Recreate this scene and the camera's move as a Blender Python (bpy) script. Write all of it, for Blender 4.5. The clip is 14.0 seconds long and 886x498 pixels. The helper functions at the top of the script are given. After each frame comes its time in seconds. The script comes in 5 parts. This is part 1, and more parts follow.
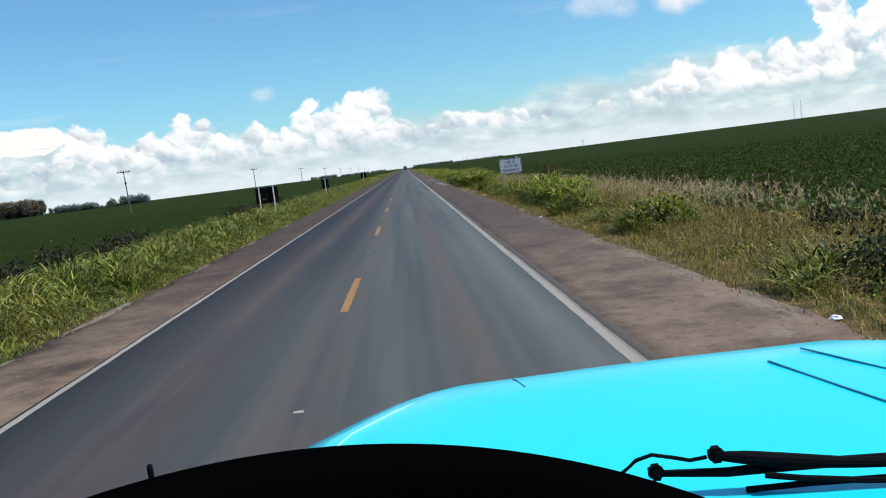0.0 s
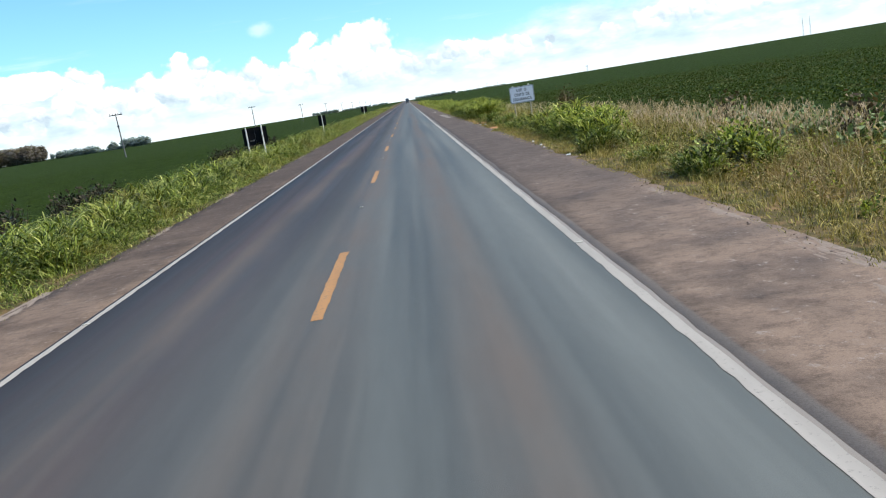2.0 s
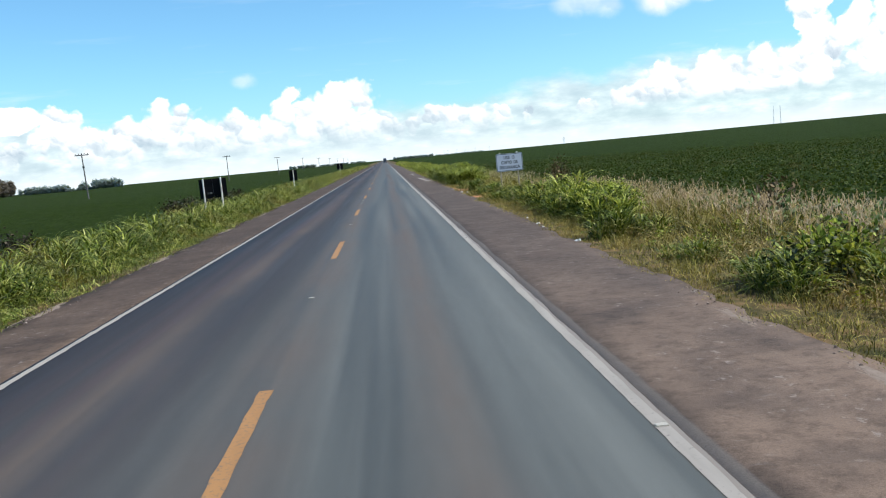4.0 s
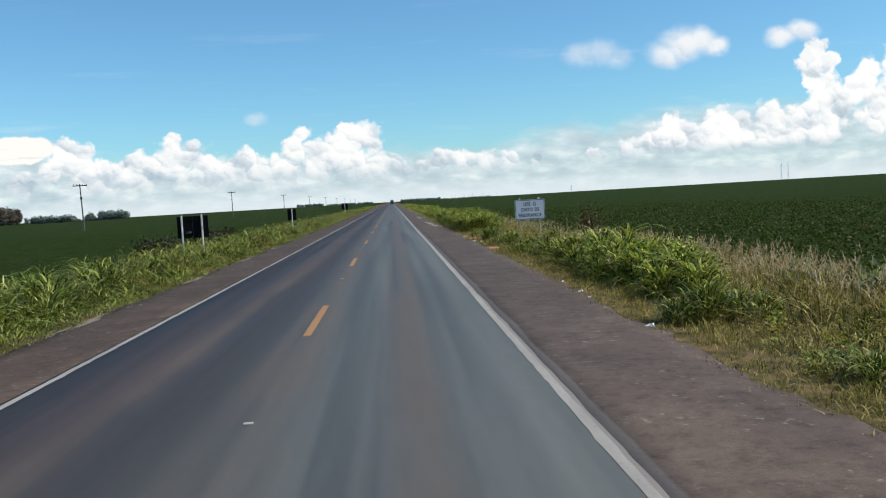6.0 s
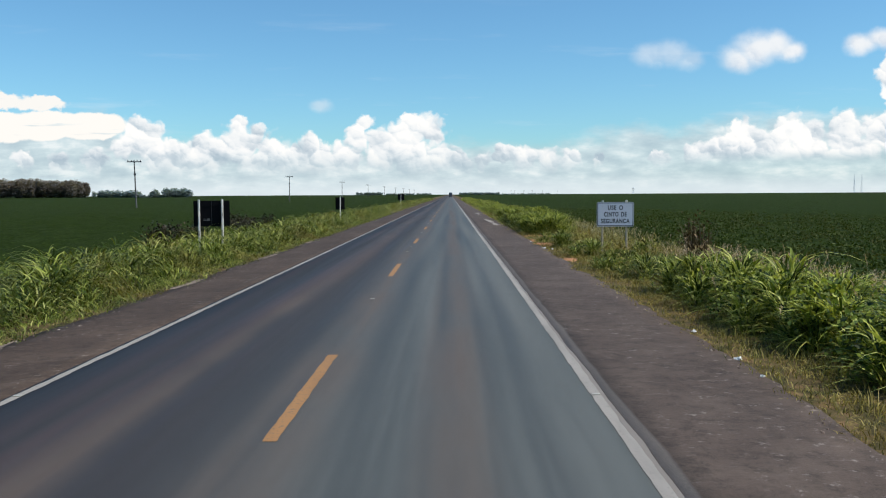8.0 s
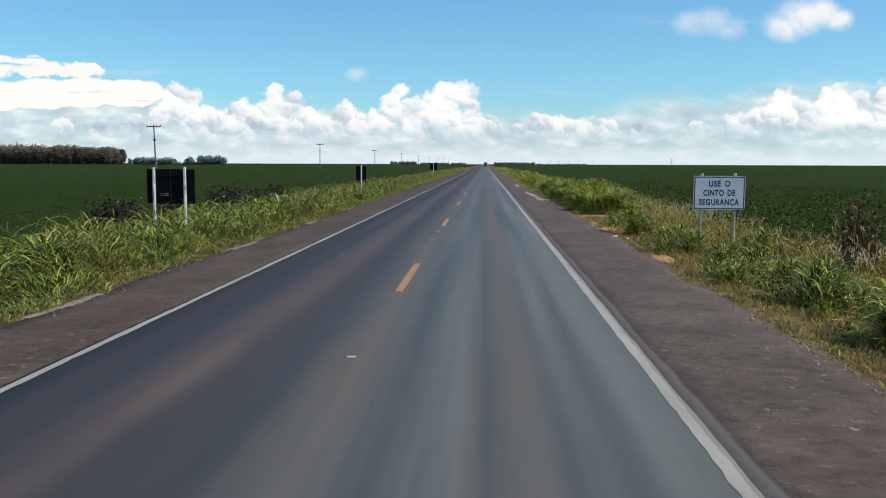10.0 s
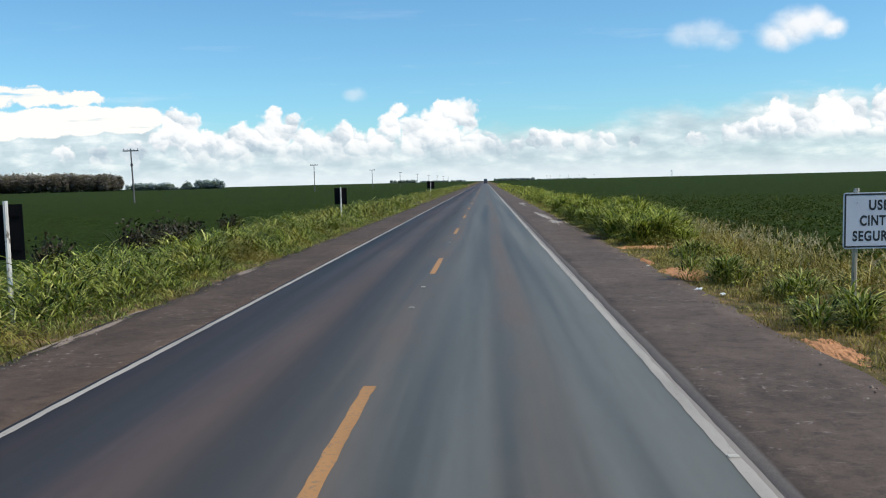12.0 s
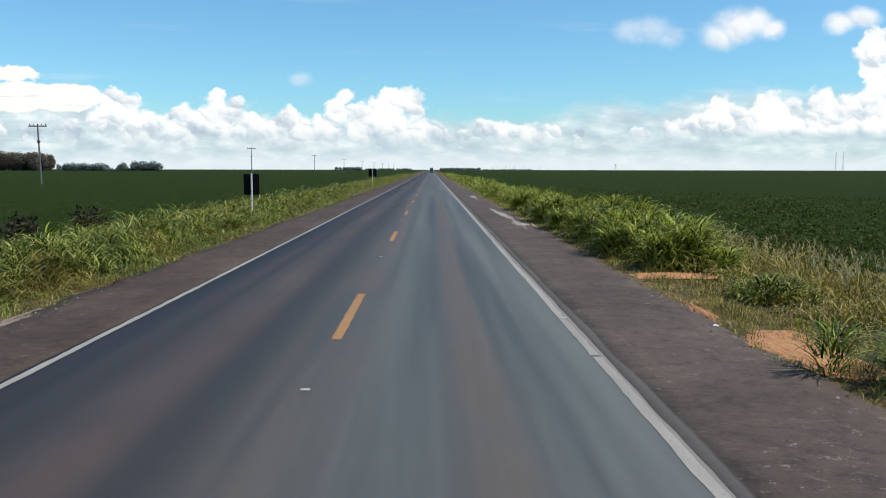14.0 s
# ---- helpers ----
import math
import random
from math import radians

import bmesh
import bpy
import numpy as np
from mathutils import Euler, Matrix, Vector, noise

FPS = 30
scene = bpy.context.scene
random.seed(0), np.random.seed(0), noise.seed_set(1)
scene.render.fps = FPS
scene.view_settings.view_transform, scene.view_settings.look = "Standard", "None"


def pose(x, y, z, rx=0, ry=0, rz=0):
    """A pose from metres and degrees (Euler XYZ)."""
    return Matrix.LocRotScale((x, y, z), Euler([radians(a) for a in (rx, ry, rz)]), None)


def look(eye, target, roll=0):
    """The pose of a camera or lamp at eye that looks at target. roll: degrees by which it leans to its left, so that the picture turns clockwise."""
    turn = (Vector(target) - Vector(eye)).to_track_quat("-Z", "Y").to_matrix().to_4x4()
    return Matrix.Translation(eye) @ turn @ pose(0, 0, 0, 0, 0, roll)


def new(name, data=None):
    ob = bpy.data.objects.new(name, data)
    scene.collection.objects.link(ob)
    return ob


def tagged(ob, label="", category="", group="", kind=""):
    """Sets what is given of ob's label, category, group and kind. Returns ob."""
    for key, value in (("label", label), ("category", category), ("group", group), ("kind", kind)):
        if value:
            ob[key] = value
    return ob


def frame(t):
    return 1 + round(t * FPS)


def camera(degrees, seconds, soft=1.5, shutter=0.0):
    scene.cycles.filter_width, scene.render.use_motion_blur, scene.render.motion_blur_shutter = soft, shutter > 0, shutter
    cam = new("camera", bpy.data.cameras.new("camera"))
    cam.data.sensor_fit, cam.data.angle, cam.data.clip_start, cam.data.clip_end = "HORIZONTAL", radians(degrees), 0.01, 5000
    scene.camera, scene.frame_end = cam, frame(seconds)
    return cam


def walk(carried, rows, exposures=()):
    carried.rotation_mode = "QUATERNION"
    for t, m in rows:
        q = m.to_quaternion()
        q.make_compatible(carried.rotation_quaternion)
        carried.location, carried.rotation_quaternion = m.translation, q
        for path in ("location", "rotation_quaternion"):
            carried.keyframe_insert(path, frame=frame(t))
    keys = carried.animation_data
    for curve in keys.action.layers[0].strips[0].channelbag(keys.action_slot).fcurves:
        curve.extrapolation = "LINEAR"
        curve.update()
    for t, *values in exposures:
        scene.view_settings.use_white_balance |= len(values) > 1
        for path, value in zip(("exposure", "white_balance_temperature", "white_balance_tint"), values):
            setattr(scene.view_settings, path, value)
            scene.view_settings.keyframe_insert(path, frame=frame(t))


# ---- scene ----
cam = camera(57.0, 14.0, 1.1)
PATH = [
    (0, (1.339, 1.209, 2.361), (1.407, 3.197, 2.153), -7.2),
    (0.2, (1.355, 1.642, 2.35), (1.426, 3.623, 2.082), -6.2),
    (0.5, (1.367, 2.326, 2.377), (1.417, 4.306, 2.101), -9.1),
    (0.7, (1.376, 2.869, 2.342), (1.409, 4.84, 2.003), -8.9),
    (1, (1.389, 3.696, 2.35), (1.383, 5.667, 2.014), -9.0),
    (1.2, (1.399, 4.178, 2.332), (1.44, 6.146, 1.977), -9.5),
    (1.5, (1.419, 4.846, 2.35), (1.398, 6.813, 1.992), -9.2),
    (1.7, (1.427, 5.297, 2.322), (1.431, 7.265, 1.965), -9.9),
    (2, (1.449, 5.966, 2.364), (1.477, 7.932, 1.996), -9.3),
    (2.2, (1.435, 6.443, 2.355), (1.439, 8.418, 2.035), -8.8),
    (2.5, (1.442, 7.178, 2.356), (1.496, 9.145, 1.995), -7.4),
    (2.7, (1.455, 7.671, 2.361), (1.465, 9.648, 2.062), -6.6),
    (3, (1.46, 8.38, 2.407), (1.547, 10.362, 2.149), -6.4),
    (3.2, (1.434, 8.897, 2.394), (1.545, 10.88, 2.165), -6.2),
    (5.3, (1.653, 14.587, 2.368), (1.761, 16.571, 2.139), -4.6),
    (5.5, (1.649, 15.201, 2.382), (1.774, 17.188, 2.196), -4.6),
    (5.7, (1.658, 15.804, 2.372), (1.824, 17.791, 2.214), -4.5),
    (6, (1.676, 16.733, 2.382), (1.794, 18.726, 2.259), -3.3),
    (6.2, (1.699, 17.377, 2.357), (1.824, 19.37, 2.235), -2.8),
    (6.5, (1.729, 18.346, 2.39), (1.851, 20.338, 2.259), -2.7),
    (6.7, (1.745, 19.001, 2.397), (1.831, 20.994, 2.249), -2.9),
    (7, (1.777, 20.05, 2.406), (1.849, 22.04, 2.226), -2.4),
    (7.2, (1.801, 20.785, 2.413), (1.854, 22.778, 2.249), -2.1),
    (7.5, (1.778, 21.886, 2.428), (1.823, 23.881, 2.285), 0.1),
    (7.7, (1.809, 22.649, 2.431), (1.847, 24.645, 2.309), -0.4),
    (8, (1.784, 23.831, 2.453), (1.765, 25.826, 2.319), -0.3),
    (8.2, (1.784, 24.65, 2.447), (1.772, 26.646, 2.318), -0.0),
    (8.5, (1.758, 25.913, 2.434), (1.678, 27.904, 2.262), 0.5),
    (8.7, (1.811, 26.795, 2.424), (1.719, 28.782, 2.212), 0.8),
    (10.8, (1.484, 36.789, 2.436), (1.374, 38.776, 2.24), -0.2),
    (11, (1.493, 37.75, 2.446), (1.349, 39.736, 2.262), 0.4),
    (11.2, (1.488, 38.717, 2.449), (1.312, 40.699, 2.25), 0.3),
    (11.5, (1.436, 40.254, 2.472), (1.305, 42.24, 2.272), -1.1),
    (11.7, (1.445, 41.388, 2.447), (1.34, 43.376, 2.264), -1.2),
    (12, (1.424, 42.899, 2.468), (1.318, 44.89, 2.303), -1.4),
    (12.3, (1.389, 44.52, 2.454), (1.232, 46.509, 2.318), -0.3),
    (12.5, (1.383, 45.584, 2.468), (1.309, 47.578, 2.339), 1.0),
    (12.7, (1.364, 46.557, 2.443), (1.32, 48.553, 2.314), 0.1),
    (13, (1.383, 47.971, 2.441), (1.331, 49.963, 2.273), -0.5),
    (13.2, (1.388, 48.981, 2.435), (1.375, 50.971, 2.234), -1.2),
    (13.5, (1.373, 50.52, 2.439), (1.401, 52.509, 2.238), -0.9),
    (13.7, (1.394, 51.504, 2.438), (1.442, 53.489, 2.203), -0.1),
    (14, (1.341, 52.911, 2.471), (1.371, 54.901, 2.277), 0.1),
]
EXPOSURES = ((0.0, 0.05), (0.5, 0.12), (1.0, 0.35), (1.5, 0.48), (2.5, 0.54), (3.2, 0.45), (5.3, 0.15), (6.0, 0.0), (8.7, -0.02), (10.8, 0.04), (14.0, 0.08))

walk(cam, [(t, look(eye, target, roll)) for t, eye, target, roll in PATH], EXPOSURES)

# ---- light: one high sun on the right of the road, and a blue sky with cumulus ----
SUN_ELEVATION, SUN_AZIMUTH = radians(55), radians(103)      # azimuth clockwise from +y
sun_data = bpy.data.lights.new("sun", "SUN")
sun_data.energy, sun_data.angle, sun_data.color = 4.9, radians(0.53), (1.0, 0.955, 0.89)
sun = new("sun", sun_data)
toward = Vector((math.sin(SUN_AZIMUTH) * math.cos(SUN_ELEVATION), math.cos(SUN_AZIMUTH) * math.cos(SUN_ELEVATION), math.sin(SUN_ELEVATION)))
sun.matrix_world = look(toward * 100, (0, 0, 0))


class Nodes:
    """Short hand for a node tree."""

    def __init__(self, tree):
        self.tree = tree
        tree.nodes.clear()

    def add(self, kind, ins=None, operation="", use_clamp=False):
        n = self.tree.nodes.new(kind)
        if operation:
            n.operation = operation
        if use_clamp:
            n.use_clamp = True
        for key, value in (ins or {}).items():
            self.put(n.inputs[key], value)
        return n

    def put(self, socket, value):
        if isinstance(value, bpy.types.NodeSocket):
            self.tree.links.new(value, socket)
        elif isinstance(value, bpy.types.Node):
            self.tree.links.new(value.outputs[0], socket)
        else:
            socket.default_value = value

    def math(self, op, a, b=0.0, c=0.0, clamp=False):
        n = self.add("ShaderNodeMath", operation=op, use_clamp=clamp)
        for i, value in enumerate((a, b, c)):
            self.put(n.inputs[i], value)
        return n.outputs[0]

    def vec(self, op, a, b=(0, 0, 0)):
        n = self.add("ShaderNodeVectorMath", operation=op)
        self.put(n.inputs[0], a)
        self.put(n.inputs[1], b)
        return n.outputs["Value"] if op in ("DISTANCE", "LENGTH", "DOT_PRODUCT") else n.outputs[0]

    def noise(self, vector, scale, detail=4.0, rough=0.55, distortion=0.0):
        return self.add("ShaderNodeTexNoise", {"Vector": vector, "Scale": scale, "Detail": detail, "Roughness": rough, "Distortion": distortion}).outputs["Fac"]

    def ramp(self, fac, *stops):
        n = self.add("ShaderNodeValToRGB", {"Fac": fac})
        while len(n.color_ramp.elements) < len(stops):
            n.color_ramp.elements.new(0.5)
        for e, (at, colour) in zip(n.color_ramp.elements, stops):
            e.position = at
            e.color = (*colour, 1) if isinstance(colour, tuple) else (colour, colour, colour, 1)
        return n.outputs[0]

    def mix(self, fac, a, b, blend="MIX"):
        n = self.add("ShaderNodeMix")
        n.data_type, n.blend_type = "RGBA", blend
        self.put(n.inputs[0], fac)
        for i, value in ((6, a), (7, b)):
            self.put(n.inputs[i], (*value, 1) if isinstance(value, tuple) and len(value) == 3 else value)
        return n.outputs[2]

    def smooth(self, value, lo, hi):
        if isinstance(hi, float) and lo > hi:
            return self.math("SUBTRACT", 1.0, self.smooth(value, hi, lo))
        n = self.add("ShaderNodeMapRange", {"Value": value, "From Min": lo, "From Max": hi})
        n.interpolation_type = "SMOOTHSTEP"
        return n.outputs[0]


# cumulus lobes as (across, up, radius), in thousandths of the distance, cloud by cloud
TOWER = ((-41, 78, 21), (-22, 68, 21), (-62, 62, 19), (-96, 80, 13), (-100, 64, 16), (-76, 48, 26), (-38, 44, 30), (-8, 40, 22), (14, 33, 18), (-120, 42, 20))
BANK_WEST = ((-237, 76, 13), (-222, 63, 19), (-243, 52, 22), (-200, 50, 20), (-157, 58, 12), (-146, 45, 18), (-182, 38, 22), (-278, 38, 22), (-352, 70, 18),
             (-337, 58, 22), (-366, 55, 17), (-322, 44, 22), (-400, 38, 18), (-440, 36, 16), (-482, 42, 14), (-300, 36, 24), (-262, 42, 24), (-212, 38, 26), (-164, 38, 24), (-130, 34, 20))
BRIGHT_WEST = ((-402, 78, 44), (-450, 78, 46), (-500, 77, 46), (-560, 77, 47), (-630, 77, 48), (-700, 77, 48))
STRIPES_WEST = ((-455, 104, 36), (-510, 107, 43), (-570, 107, 46), (-640, 107, 48), (-710, 107, 50))
BANK_EAST = ((322, 60, 20), (343, 50, 22), (300, 50, 17), (380, 69, 20), (402, 53, 26), (442, 70, 18), (478, 66, 22), (450, 46, 26), (506, 55, 24),
             (276, 42, 14), (236, 38, 11), (170, 36, 11), (136, 38, 12), (110, 38, 12), (84, 41, 14), (58, 44, 12), (36, 36, 12), (360, 40, 26), (318, 38, 22))
TOWER_EAST = ((495, 143, 15), (484, 130, 14), (508, 130, 14), (492, 112, 17), (500, 94, 20), (512, 76, 24), (556, 117, 17), (546, 98, 19), (590, 120, 28), (640, 112, 42), (570, 76, 28), (700, 100, 60))
PUFFS = ((224, 152, 20), (246, 155, 22), (264, 150, 16), (320, 148, 20), (342, 160, 26), (360, 164, 22), (380, 158, 16), (454, 163, 17), (476, 168, 18), (-143, 98, 13))


def build_sky():
    world = bpy.data.worlds.new("world")
    scene.world = world
    world.use_nodes = True
    n = Nodes(world.node_tree)
    sky = n.add("ShaderNodeTexSky")
    sky.sky_type, sky.sun_disc, sky.sun_elevation, sky.sun_rotation = "NISHITA", False, SUN_ELEVATION, SUN_AZIMUTH
    sky.air_density, sky.dust_density, sky.ozone_density = 1.0, 0.5, 1.6
    split = n.add("ShaderNodeSeparateXYZ", {"Vector": n.add("ShaderNodeTexCoord").outputs["Generated"]})
    ahead = n.math("ADD", n.math("ABSOLUTE", split.outputs[1]), 0.08)
    across = n.math("DIVIDE", split.outputs[0], ahead)
    up = n.math("DIVIDE", split.outputs[2], ahead)
    flat = n.add("ShaderNodeCombineXYZ", {0: across, 1: up, 2: 0.0}).outputs[0]
    # billows push the lobes' outlines about
    def swirl(scale, reach, detail):
        t = n.add("ShaderNodeTexNoise", {"Vector": flat, "Scale": scale, "Detail": detail, "Roughness": 0.62}).outputs["Color"]
        return n.vec("MULTIPLY", n.vec("SUBTRACT", t, (0.5, 0.5, 0.5)), (reach, reach, 0))

    there = n.vec("ADD", flat, n.vec("ADD", swirl(24.0, 0.022, 2.0), swirl(75.0, 0.012, 4.0)))

    calm = n.vec("ADD", flat, n.vec("ADD", swirl(17.0, 0.026, 2.0), swirl(58.0, 0.017, 5.0)))

    def lobes(cloud, stretch=1.0, blend=0.35, spot=None, swell=1.0):
        field = None
        at = n.vec("MULTIPLY", spot or there, (1, stretch, 0))
        for u, v, r in cloud:
            d = n.vec("DISTANCE", at, (u / 1000, v / 1000 * stretch, 0))
            f = n.math("MULTIPLY_ADD", d, -1000.0 / (r * swell), 1.0)
            field = f if field is None else n.math("SMOOTH_MAX", field, f, blend)
        return field

    crisp = lobes(TOWER, swell=1.15)
    for cloud, swell in ((BANK_WEST, 1.25), (BANK_EAST, 1.30), (TOWER_EAST, 1.30)):
        crisp = n.math("MAXIMUM", crisp, lobes(cloud, swell=swell))
    # round heads like cauliflower: each cell bulges, and is lit from above and the east
    def billow(scale, smooth):
        cell = n.add("ShaderNodeTexVoronoi", {"Vector": there, "Scale": scale})
        cell.feature = "SMOOTH_F1"
        cell.inputs["Smoothness"].default_value = smooth
        lit = n.vec("DOT_PRODUCT", n.vec("SUBTRACT", there, cell.outputs["Position"]), (0.45 * scale, 0.95 * scale, 0))
        return n.math("SUBTRACT", 0.42, cell.outputs["Distance"]), lit

    (dome, dome_lit), (head, head_lit), (bud, bud_lit) = billow(27.0, 0.45), billow(62.0, 0.35), billow(140.0, 0.3)
    bulge = n.math("ADD", n.math("MULTIPLY", dome, 0.35), n.math("ADD", n.math("MULTIPLY", head, 0.55), n.math("MULTIPLY", bud, 0.28)))
    relief = n.math("ADD", n.math("MULTIPLY", dome_lit, 0.42), n.math("ADD", n.math("MULTIPLY", head_lit, 0.36), n.math("MULTIPLY", bud_lit, 0.10)))
    crisp = n.math("ADD", crisp, bulge)
    bright = lobes(BRIGHT_WEST, 2.6, 0.35, n.vec("ADD", flat, n.vec("ADD", swirl(20.0, 0.016, 2.0), swirl(70.0, 0.007, 4.0))))
    stripes = lobes(STRIPES_WEST, 3.4, 0.35, calm)
    puffs = lobes(PUFFS, 1.5, 0.35, n.vec("ADD", flat, n.vec("ADD", swirl(16.0, 0.020, 2.0), swirl(70.0, 0.007, 3.0))), 1.15)
    # a milky bank along the horizon, with a veil over its eastern half
    wave = n.noise(n.vec("MULTIPLY", flat, (1.0, 2.0, 0)), 11.0, 7.0, 0.62)
    east = n.smooth(across, 0.02, 0.40)
    brim = n.math("ADD", n.math("ADD", n.math("MULTIPLY_ADD", east, 0.034, 0.054), n.math("MULTIPLY", n.smooth(across, -0.30, -0.40), 0.034)), n.math("MULTIPLY", n.math("SUBTRACT", wave, 0.5), 0.060))
    bank = n.math("MULTIPLY", n.smooth(n.math("SUBTRACT", brim, up), -0.010, 0.018), n.math("MULTIPLY_ADD", east, -0.12, 0.95))
    streak = n.noise(n.vec("MULTIPLY", flat, (1.0, 9.0, 0)), 4.0, 5.0, 0.6)
    veil = n.math("MULTIPLY", n.smooth(streak, 0.56, 0.78), n.math("MULTIPLY", n.smooth(up, 0.26, 0.08), 0.30))
    # tints: sunlit crowns, blue-grey hollows and flat undersides
    low = n.smooth(up, 0.080, 0.022)
    drift = n.math("SUBTRACT", n.noise(n.vec("MULTIPLY", flat, (1.0, 1.6, 0)), 22.0, 4.0, 0.6), 0.5)
    lit = n.math("ADD", n.math("ADD", relief, n.math("MULTIPLY", drift, 0.9)), n.math("MULTIPLY_ADD", low, -0.34, 0.26))
    white = n.ramp(n.math("ADD", lit, 0.5), (0.15, (0.42, 0.52, 0.61)), (0.40, (0.64, 0.72, 0.78)), (0.62, (0.89, 0.92, 0.94)), (0.88, (1.04, 1.03, 1.01)))
    tuft = n.noise(n.vec("MULTIPLY", flat, (1.0, 2.6, 0)), 24.0, 4.0, 0.55)
    milky = n.ramp(tuft, (0.30, (0.48, 0.60, 0.67)), (0.45, (0.57, 0.69, 0.745)), (0.56, (0.67, 0.785, 0.825)), (0.70, (0.88, 0.935, 0.945)))
    blue = n.mix(1.0, sky.outputs[0], (SKY[0], SKY[1], SKY[2]), "MULTIPLY")
    colour = n.mix(veil, blue, (0.85, 0.90, 0.96))
    puff = n.math("MULTIPLY", n.smooth(n.math("ADD", puffs, n.math("MULTIPLY", bulge, 0.25)), -0.22, 0.72), n.math("MULTIPLY_ADD", n.smooth(across, 0.28, 0.33), 0.50, 0.40))
    colour = n.mix(puff, colour, n.mix(n.smooth(lit, -0.2, 0.5), (0.74, 0.79, 0.86), (0.97, 0.97, 0.97)))
    colour = n.mix(bank, colour, milky)
    rift = n.noise(n.vec("MULTIPLY", flat, (1.0, 13.0, 0)), 7.0, 4.0, 0.6)
    colour = n.mix(n.math("MULTIPLY", n.smooth(n.math("ADD", stripes, n.math("MULTIPLY", bulge, 0.5)), 0.0, 0.25), n.smooth(rift, 0.62, 0.50)), colour, (0.98, 0.96, 0.92))
    colour = n.mix(n.math("MULTIPLY", n.smooth(bright, 0.0, 0.16), n.smooth(rift, 0.72, 0.58)), colour, (1.02, 0.99, 0.94))
    colour = n.mix(n.math("MULTIPLY", n.smooth(crisp, 0.0, 0.34), n.smooth(n.math("MULTIPLY_ADD", east, -0.020, up), 0.012, n.math("MULTIPLY_ADD", east, -0.022, 0.052))), colour, white)
    pale = n.smooth(up, 0.026, 0.002)
    colour = n.mix(n.math("MULTIPLY", pale, 0.75), colour, (0.78, 0.86, 0.90))
    back = n.add("ShaderNodeBackground", {"Color": colour, "Strength": 1.0})
    n.add("ShaderNodeOutputWorld", {"Surface": back.outputs[0]})
    world.cycles.sampling_method = "MANUAL"
    world.cycles.sample_map_resolution = 512


SKY = (0.076, 0.122, 0.142)
build_sky()


# ---- materials ----
def material(name, build, rough=0.8, metal=0.0, spec=0.5, bump=None):
    """build(n, place) gives a colour, or (colour, height, roughness)."""
    m = bpy.data.materials.new(name)
    m.use_nodes = True
    n = Nodes(m.node_tree)
    place = n.add("ShaderNodeTexCoord").outputs["Object"]
    made = build(n, place)
    colour, height, gloss = (*made, None, None)[:3] if isinstance(made, tuple) and not isinstance(made[0], (int, float)) else (made, None, None)
    p = n.add("ShaderNodeBsdfPrincipled", {"Metallic": metal, "Specular IOR Level": spec})
    n.put(p.inputs["Base Color"], (*colour, 1) if isinstance(colour, tuple) else colour)
    n.put(p.inputs["Roughness"], rough if gloss is None else gloss)
    if height is not None:
        b = n.add("ShaderNodeBump", {"Height": height, "Strength": (bump or (0.4, 0.01))[0], "Distance": (bump or (0.4, 0.01))[1]})
        n.put(p.inputs["Normal"], b.outputs[0])
    n.add("ShaderNodeOutputMaterial", {"Surface": p.outputs[0]})
    return m


def leafy(name, stops, dry, rough=0.52, glow=0.30, patch=0.35, spec=0.16, clump_shade=0.0):
    """Leaves: a tint for each blade, drier in patches, clumps' shade mottled in if asked, and some light through them.
    """
    m = bpy.data.materials.new(name)
    m.use_nodes = True
    n = Nodes(m.node_tree)
    place = n.add("ShaderNodeTexCoord").outputs["Object"]
    one = n.add("ShaderNodeNewGeometry").outputs["Random Per Island"]
    tint = n.ramp(one, *stops)
    spot = n.math("MULTIPLY", n.smooth(n.noise(place, patch, 3.0), 0.48, 0.68), 0.75)
    colour = n.mix(spot, tint, dry)
    colour = n.mix(0.35, colour, n.ramp(n.noise(place, 18.0, 2.0), (0.3, (0.5, 0.5, 0.5)), (0.7, (1.0, 1.0, 1.0))), "MULTIPLY")
    # tussock-sized mottling paints dark gaps and bright tops into the colour
    if clump_shade:
        colour = n.mix(clump_shade, colour, n.ramp(n.noise(place, 1.1, 2.0), (0.34, (0.42, 0.46, 0.40)), (0.50, (0.80, 0.82, 0.78)), (0.66, (1.18, 1.15, 1.08))), "MULTIPLY")
    p = n.add("ShaderNodeBsdfPrincipled", {"Base Color": colour, "Roughness": rough, "Specular IOR Level": spec})
    t = n.add("ShaderNodeBsdfTranslucent", {"Color": n.mix(1.0, colour, (1.15, 1.1, 0.55), "MULTIPLY")})
    both = n.add("ShaderNodeMixShader", {0: glow, 1: p.outputs[0], 2: t.outputs[0]})
    n.add("ShaderNodeOutputMaterial", {"Surface": both.outputs[0]})
    return m


